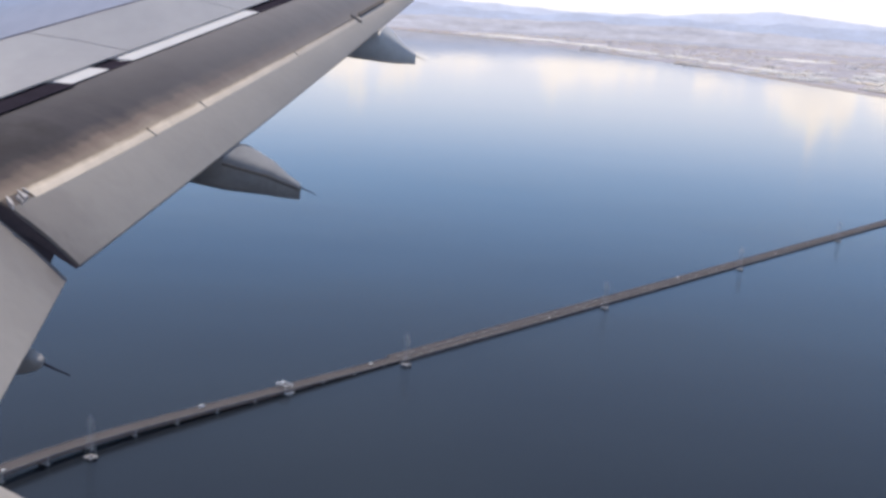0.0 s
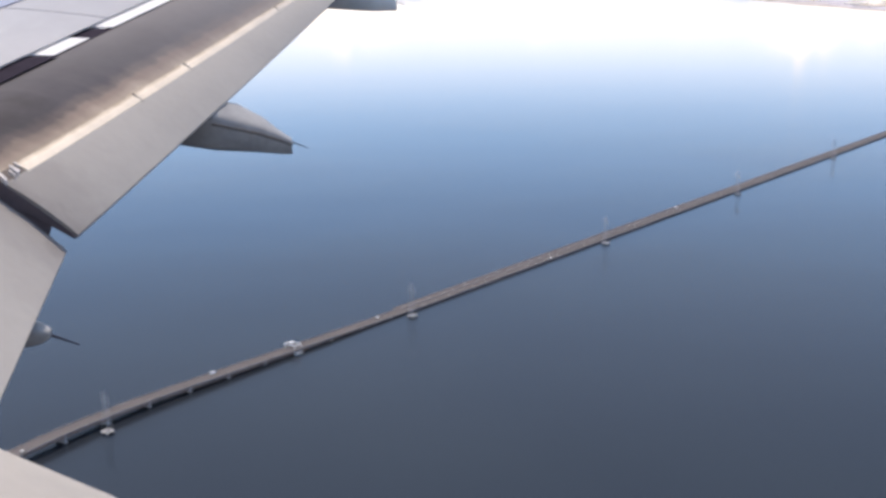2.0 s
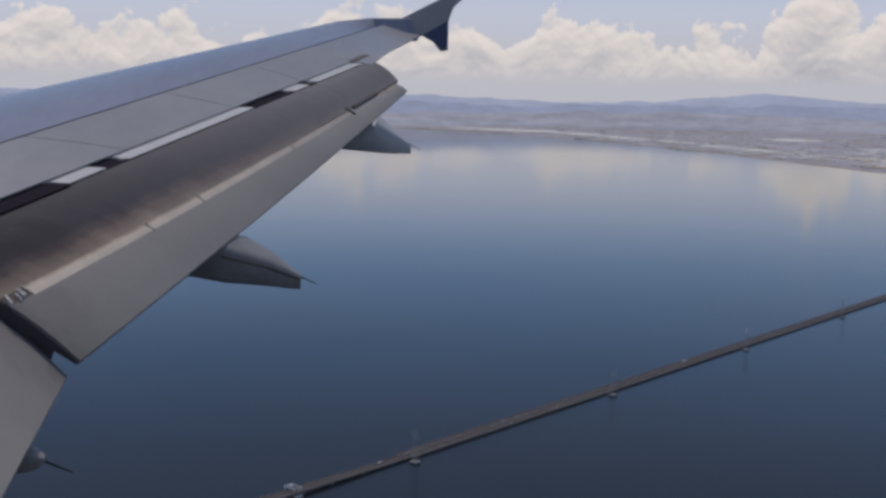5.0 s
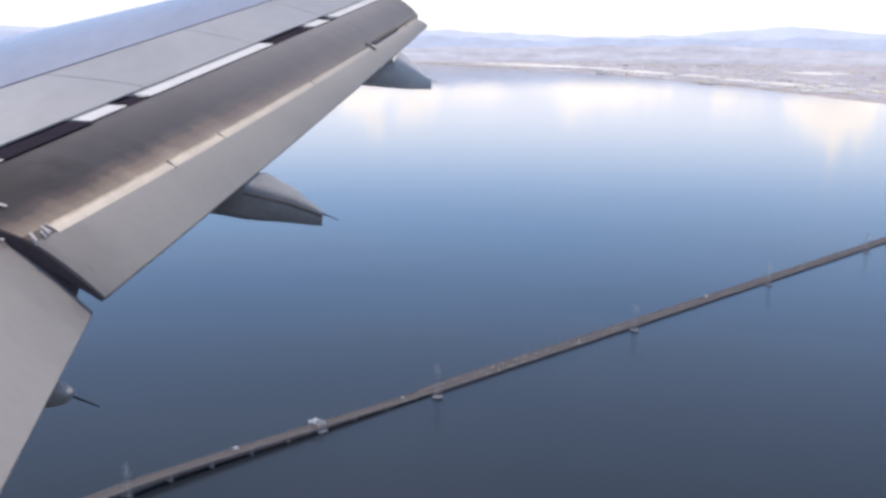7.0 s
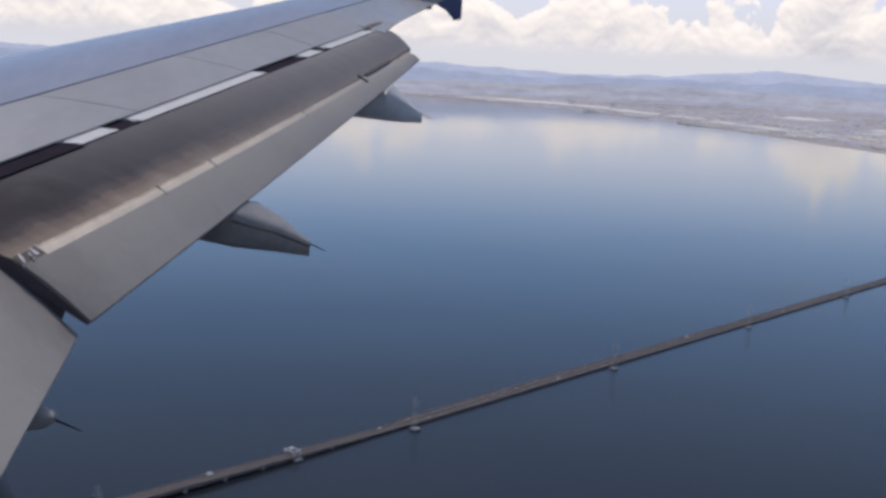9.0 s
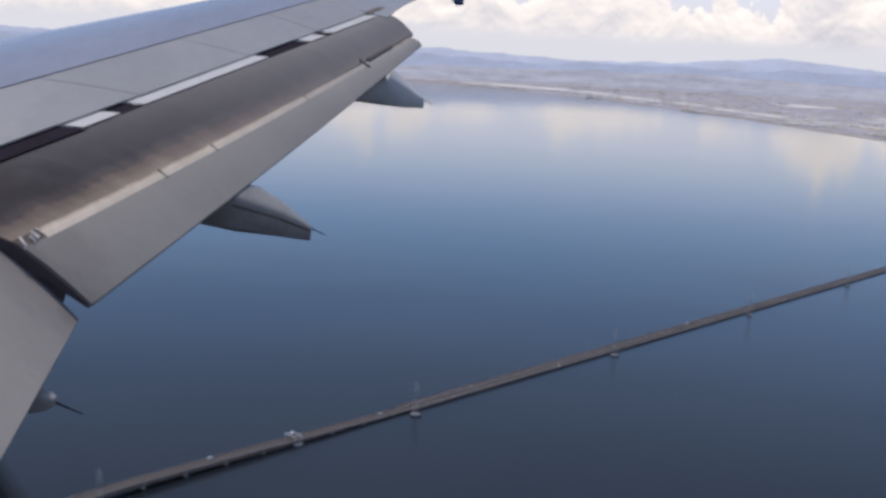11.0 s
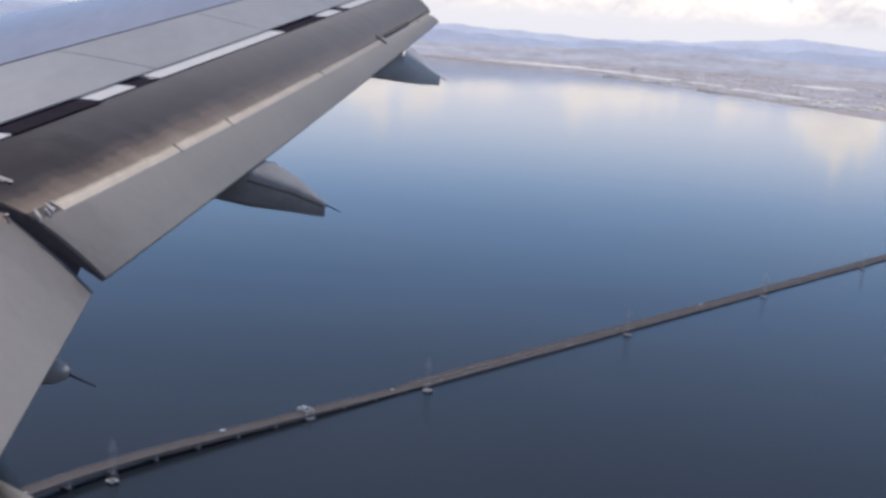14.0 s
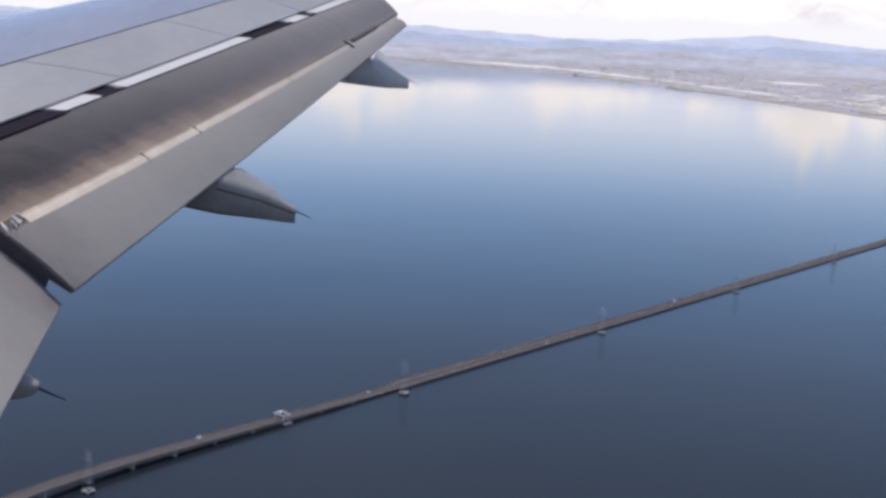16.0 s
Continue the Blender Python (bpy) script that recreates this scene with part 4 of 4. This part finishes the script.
def build_pylon():
    """A lattice transmission tower on a concrete pile cap."""
    ob = empty("transmission_tower", "grey lattice steel transmission tower on a concrete footing", "transmission tower", group="towers along the bridge")
    bm = bmesh.new()
    ring = [[(x, y, z) for x, y in ((-w, -w), (w, -w), (w, w), (-w, w))] for w, z in ((0.62, 0.35), (1.12, 0.35), (1.12, 0.58), (0.62, 0.58))]
    loft(ring + ring[:1], caps=False, bm=bm)
    bmesh.ops.remove_doubles(bm, verts=bm.verts, dist=0.001)
    part("footing", bm, PALE, ob, "pale concrete footing")
    for x in (-0.95, 0.95):
        for y in (-0.95, 0.95):
            bm = rod(bmesh.new(), (x, y, 0.4), (x, y, -1.5), 0.22, n=8)
            part("pile", bm, PILE, ob)
    w = lambda z: 1.02 - 0.083 * z if z < 7.5 else 0.41 - 0.11 * (z - 7.5)
    for sx in (-1, 1):
        for sy in (-1, 1):
            bm = bmesh.new()
            rod(bm, (sx * w(0.7), sy * w(0.7), 0.7), (sx * w(7.5), sy * w(7.5), 7.5), 0.024, n=4)
            rod(bm, (sx * w(7.5), sy * w(7.5), 7.5), (sx * 0.06, sy * 0.06, 10.4), 0.02, n=4)
            part("leg", bm, STEEL, ob)
    bm = bmesh.new()
    zs = [0.7, 2.3, 3.8, 5.1, 6.3, 7.3, 8.2, 9.0]
    for a, b in zip(zs, zs[1:]):
        for k in range(4):
            c = [(-1, -1), (1, -1), (1, 1), (-1, 1)]
            (x0, y0), (x1, y1) = c[k], c[(k + 1) % 4]
            wa, wb = max(0.06, w(a)), max(0.06, w(b))
            rod(bm, (x0 * wa, y0 * wa, a), (x1 * wb, y1 * wb, b), 0.013, n=3)
            rod(bm, (x1 * wa, y1 * wa, a), (x0 * wb, y0 * wb, b), 0.013, n=3)
            rod(bm, (x0 * wb, y0 * wb, b), (x1 * wb, y1 * wb, b), 0.013, n=3)
    part("bracing", bm, STEEL, ob)
    for z, r in ((7.6, 1.7), (8.6, 1.5), (9.5, 1.2)):
        bm = bmesh.new()
        for s in (-1, 1):
            for d in (-0.12, 0.12):
                rod(bm, (0, d, z), (s * r, 0, z + 0.1), 0.022, n=4)
            rod(bm, (0, 0, z + 0.4), (s * r, 0, z + 0.1), 0.018, n=4)
            rod(bm, (s * r, 0, z + 0.1), (s * r, 0, z - 0.3), 0.025, n=5)
        part("cross_arm", bm, STEEL, ob)
    return ob


tower = build_pylon()
for k in range(-2, 10):
    m = on_bridge(108.0 * k, 5.6, 0)
    if k == -2:
        tower.matrix_basis = m
    else:
        copy_thing(tower, m)


def build_gantry():
    """White work platform and portal that straddle the narrow deck."""
    ob = empty("maintenance_gantry", "white steel work gantry straddling the bridge deck", "gantry")
    for y in (-1.5, 1.5):
        for x in (-2.3, 2.3):
            part("post", rod(bmesh.new(), (x, y, -1.6), (x, y, 1.5), 0.11, n=8), CARWHITE, ob)
        bm = bmesh.new()
        box(-2.5, y - 0.12, 1.4, 2.5, y + 0.12, 1.75, bm)
        part("crossbeam", bm, CARWHITE, ob)
    for x in (-2.3, 2.3):
        bm = bmesh.new()
        box(x - 0.1, -1.8, 1.45, x + 0.1, 1.8, 1.65, bm)
        part("side_beam", bm, CARWHITE, ob)
        for y in (-1.5, 0.0):
            part("brace", rod(bmesh.new(), (x, y, 0.2), (x, y + 1.5, 1.45), 0.05, n=5), STEEL, ob)
    bm = bmesh.new()
    box(1.9, -1.6, -1.3, 3.5, 1.6, -1.15, bm)
    part("platform", bm, CARWHITE, ob, "white hanging work platform")
    for y in (-1.6, 0, 1.6):
        part("rail_post", rod(bmesh.new(), (3.45, y, -1.2), (3.45, y, -0.4), 0.05, n=5), STEEL, ob)
    part("rail", rod(bmesh.new(), (3.45, -1.6, -0.4), (3.45, 1.6, -0.4), 0.05, n=5), STEEL, ob)
    bm = bmesh.new()
    box(-1.2, -0.7, 1.76, -0.1, 0.6, 2.1, bm)
    bmesh.ops.bevel(bm, geom=bm.edges[:], offset=0.05, segments=1, affect="EDGES")
    part("cabin", bm, CARWHITE, ob, "white equipment cabin")
    ob.matrix_basis = on_bridge(-43, 0, deck_z(-43)) @ Matrix.Scale(0.8, 4)
    return ob


build_gantry()


def build_car(name, label, paint, length, width, height, van):
    ob = empty(name, label, "van" if van else "car", group="vehicles on the bridge")
    l, w, h = length / 2, width / 2, height
    bm = bmesh.new()
    if van:
        prof = [(-l, 0.16), (-l, h * 0.96), (-l * 0.9, h), (l * 0.45, h), (l * 0.8, h * 0.58), (l, h * 0.5), (l, 0.16)]
    else:
        prof = [(-l, 0.16), (-l, h * 0.58), (-l * 0.62, h * 0.64), (-l * 0.36, h), (l * 0.22, h), (l * 0.55, h * 0.62), (l * 0.96, h * 0.54), (l, 0.16)]
    loft([[(x * g, y, z) for y, z in prof] for x, g in ((-w, 0.92), (-w, 1.0), (w, 1.0), (w, 0.92))], bm=bm)
    part("body", bm, paint, ob)
    bm = bmesh.new()
    top, low = h * 0.93, h * 0.66
    loft([[(x, l * a, z), (x, l * b, z), (x, l * b, z + 0.02), (x, l * a, z + 0.02)] for x, a, b, z in ((-w * 0.8, 0.3, 0.6, low), (w * 0.8, 0.3, 0.6, low))], bm=bm)
    part("windscreen", bm, GLASS, ob)
    for x in (-1, 1):
        for y in (-0.6, 0.62):
            part("wheel", rod(bmesh.new(), (x * w * 0.86, l * y, 0.17), (x * w * 1.01, l * y, 0.17), 0.17, n=10), TYRE, ob)
    return ob


van = build_car("van", "small white van driving along the bridge", CARWHITE, 2.1, 0.8, 0.85, True)
car = build_car("car", "white car driving along the bridge", CARWHITE, 1.7, 0.72, 0.55, False)
dark = build_car("car", "dark grey car driving along the bridge", CARGREY, 1.7, 0.72, 0.55, False)
for n, (proto, u, s) in enumerate(((van, -70, -0.9), (car, -8, -0.9), (car, 79, 1.5), (dark, 52, -2.3), (dark, 118, 1.3), (van, 176, -2.4), (car, 260, 1.4), (dark, 330, -2.3), (car, -128, 0.9))):
    m = on_bridge(u, s, deck_z(u) + 0.006) @ Matrix.Scale(0.8, 4)
    if proto.matrix_basis.translation.length == 0:
        proto.matrix_basis = m
    else:
        copy_thing(proto, m)


# ---- towns along the coast ----
def build_house(name, label, w, d, h, roof, wall, pitched):
    ob = empty(name, label, "building", group="buildings along the coast")
    bm = bmesh.new()
    box(-w / 2, -d / 2, -2, w / 2, d / 2, h, bm)
    part("wall", bm, wall, ob)
    bm = bmesh.new()
    if pitched:
        e = 0.6
        loft([[(x, -d / 2 - e, h), (x, d / 2 + e, h), (x, 0, h + d * 0.18)] for x in (-w / 2 - e, w / 2 + e)], bm=bm)
    else:
        loft([[(-a, -b, z), (a, -b, z), (a, b, z), (-a, b, z)] for a, b, z in ((w / 2 + 0.4, d / 2 + 0.4, h), (w / 2 + 0.4, d / 2 + 0.4, h + 0.8), (w / 2 - 0.5, d / 2 - 0.5, h + 0.8), (w / 2 - 0.5, d / 2 - 0.5, h + 0.4))], bm=bm)
    part("roof", bm, roof, ob)
    for k in range(3):
        bm = bmesh.new()
        x = (k - 1) * w * 0.3
        box(x - w * 0.08, -d / 2 - 0.06, h * 0.35, x + w * 0.08, -d / 2 + 0.02, h * 0.7, bm)
        part("window", bm, GLASS, ob)
    return ob


def scatter_buildings():
    rng = random.Random(4)
    protos = [build_house("warehouse", "long white flat-roofed warehouse near the shore", 62, 26, 4, ROOFS[0], WALLS[0], False),
              build_house("warehouse", "pale tan flat-roofed warehouse on the coast", 44, 30, 4, ROOFS[1], WALLS[0], False),
              build_house("house", "small pale house with a pitched roof", 20, 14, 3, ROOFS[1], WALLS[0], True),
              build_house("house", "small grey-roofed house in the town", 18, 14, 3, ROOFS[2], WALLS[1], True),
              build_house("office_block", "pale mid-rise block above the town", 26, 20, 7, ROOFS[0], WALLS[1], False)]
    used = set()
    made = 0
    spots = []
    # white sheds along the water's edge, in rows
    for x0, y0, dx, dy, n, k in ((870, 3330, 9, -52, 7, 0), (925, 2750, 6, -48, 5, 0), (985, 2240, 7, -30, 5, 0), (1075, 2120, 14, -34, 7, 1), (1050, 2330, 18, -36, 8, 0), (1120, 1990, 10, -28, 7, 0), (620, 4080, 30, -58, 6, 0), (470, 4470, 24, -44, 6, 1)):
        for i in range(n):
            spots.append((x0 + dx * i + rng.uniform(-6, 6), y0 + dy * i, k if rng.random() < 0.7 else 1))
    # long white roofs strung along the far shore
    for (ax, ay), (bx, by) in zip(COAST[3:8], COAST[4:9]):
        d = Vector((bx - ax, by - ay))
        inward = Vector((-d.y, d.x)).normalized()
        for k in range(int(d.length / 85)):
            c = Vector((ax, ay)) + d * ((k + rng.random() * 0.6) / max(1, d.length / 85)) + inward * rng.uniform(62, 120)
            spots.append((c.x, c.y, 0 if rng.random() < 0.8 else 1))
    while len(spots) < 150:
        x, y = rng.uniform(975, 1400), rng.uniform(1750, 2500)
        if inland(x, y) > 25 and noise.noise(Vector((x * 0.006, y * 0.006, 1))) > -0.1:
            spots.append((x, y, 0 if rng.random() < 0.75 else 1))
    while len(spots) < 300:
        y = 1500 + 3000 * rng.random() ** 0.8
        x = rng.uniform(500, 2500)
        d = inland(x, y)
        if 20 < d < 900 and noise.noise(Vector((x * 0.003, y * 0.003, 7))) > -0.15:
            spots.append((x, y, rng.choice((0, 1, 1, 2, 2, 2, 3, 3, 3, 4))))
    for x, y, k in spots:
        if inland(x, y) < 12:
            x += 30
        m = pose(x, y, max(0.5, land_height(x, y)), 0, 0, rng.choice((0, 12, 90, 78, -20)) + rng.uniform(-4, 4)) @ Matrix.Diagonal((rng.uniform(0.7, 1.2), rng.uniform(0.7, 1.2), rng.uniform(0.4, 0.7), 1))
        if k in used:
            ob = copy_thing(protos[k], m)
        else:
            ob = protos[k]
            used.add(k)
            ob.matrix_basis = m
    # the rest of the towns: countless small roofs
    for name, mat, count in (("roofs_pale", ROOFS[0], 1100), ("roofs_tan", ROOFS[1], 1500), ("roofs_grey", ROOFS[2], 900)):
        vs, fs = [], []
        while len(vs) < 8 * count:
            y = 1400 + 3300 * rng.random() ** 0.75
            x = rng.uniform(300, 3000)
            d = inland(x, y)
            if d < 30 or noise.noise(Vector((x * 0.0025, y * 0.0025, 2))) < rng.uniform(-0.5, 0.25):
                continue
            w, l, h, a = rng.uniform(4, 13), rng.uniform(4, 11), rng.uniform(0.4, 0.9), rng.uniform(0, 3.14)
            z = max(0, land_height(x, y)) - 0.1
            b = len(vs)
            for zz in (z, z + h):
                for sx, sy in ((-1, -1), (1, -1), (1, 1), (-1, 1)):
                    vs.append((x + sx * w * math.cos(a) - sy * l * math.sin(a), y + sx * w * math.sin(a) + sy * l * math.cos(a), zz))
            fs += [(b + 4, b + 5, b + 6, b + 7)] + [(b + i, b + (i + 1) % 4, b + 4 + (i + 1) % 4, b + 4 + i) for i in range(4)]
        me = bpy.data.meshes.new(name)
        me.from_pydata(vs, [], fs)
        me.materials.append(mat)
        tagged(new(name, me), "many small roofs of the towns along the coast", "town roofs", kind="stuff")


scatter_buildings()


# ---- fuselage side with the window the camera looks through ----
def build_window():
    x0, x1, z0, z1, r = -0.087, 0.180, -0.158, 0.205, 0.090
    R, zc = 1.98, -0.35
    yc = 0.20 - math.sqrt(R * R - zc * zc)

    def wall(x, z, off=0.0):
        return Vector((x, yc + math.sqrt((R + off) ** 2 - (z - zc) ** 2), H + z))

    def loop(grow, n=64):
        pts = []
        for cx, cz, a0 in ((x1 - r, z1 - r, 0), (x0 + r, z1 - r, 90), (x0 + r, z0 + r, 180), (x1 - r, z0 + r, 270)):
            for k in range(n // 4):
                a = radians(a0 + 90 * k / (n // 4 - 1))
                pts.append((cx + (r + grow) * math.cos(a), cz + (r + grow) * math.sin(a)))
        return pts
    # rubber gasket, then the pale inner frame, then the side wall out to a rectangle
    def ring(name, g0, g1, o0, o1, mat, label):
        a, b = loop(g0), loop(g1)
        secs = [[wall(x, z, o) for x, z in pts] for pts, o in ((loop(g0 + 0.025), 0.03), (a, o0), (b, o1), (loop(g1 + 0.025), 0.03))]
        part(name, loft(secs + [secs[0]], caps=False), mat, fuselage, label)
    ring("window_gasket", 0.0, 0.014, 0.0, -0.006, RUBBER, "black rubber window gasket")
    ring("window_frame", 0.0142, 0.08, -0.010, -0.035, PANEL, "grey plastic window surround")
    # wall tube with an opening behind the surround
    inner = loop(0.075)
    hx, hz = 0.24, 0.29
    mx, mz = (x0 + x1) / 2, (z0 + z1) / 2
    outer = []
    for x, z in inner:
        dx, dz = x - mx, z - mz
        k = min(hx / max(1e-6, abs(dx)), hz / max(1e-6, abs(dz)))
        outer.append((mx + dx * k, mz + dz * k))
    for name, o0, o1, mat, label in (("cabin_lining", -0.05, -0.035, PANEL, "grey cabin wall lining"), ("fuselage_skin", 0.03, 0.045, TAB, "grey painted fuselage skin")):
        a = [[wall(x, z, o) for x, z in pts] for pts, o in ((inner, o0), (outer, o0), (outer, o1), (inner, o1))]
        bm = loft(a + [a[0]], caps=False)
        top, bottom = mz + hz, mz - hz
        ang = lambda z: math.asin((z - zc) / R)
        spans = [(-11.0, mx - hx, ang(bottom), ang(top)), (mx + hx, 4.0, ang(bottom), ang(top)), (-11.0, 4.0, ang(top), ang(bottom) + 2 * math.pi)]
        for xa, xb, t0, t1 in spans:
            n = max(2, int((t1 - t0) / 0.12))
            secs = []
            for k in range(n + 1):
                t = lerp(t0, t1, k / n)
                secs.append([Vector((x, yc + (R + o) * math.cos(t), H + zc + (R + o) * math.sin(t))) for x, o in ((xa, o0), (xb, o0), (xb, o1), (xa, o1))])
            loft(secs, bm=bm)
        part(name, bm, mat, fuselage, label)
    for x in (-11.0, 4.0):
        bm = bmesh.new()
        bmesh.ops.create_circle(bm, cap_ends=True, segments=48, radius=R + 0.04)
        bm.transform(Matrix.Translation((x, yc, H + zc)) @ Matrix.Rotation(math.pi / 2, 4, "Y"))
        g = bmesh.ops.extrude_face_region(bm, geom=bm.faces[:])["geom"]
        bmesh.ops.translate(bm, vec=(0.05 if x > 0 else -0.05, 0, 0), verts=[v for v in g if isinstance(v, bmesh.types.BMVert)])
        part("bulkhead", bm, PANEL, fuselage, "grey cabin bulkhead")


build_window()
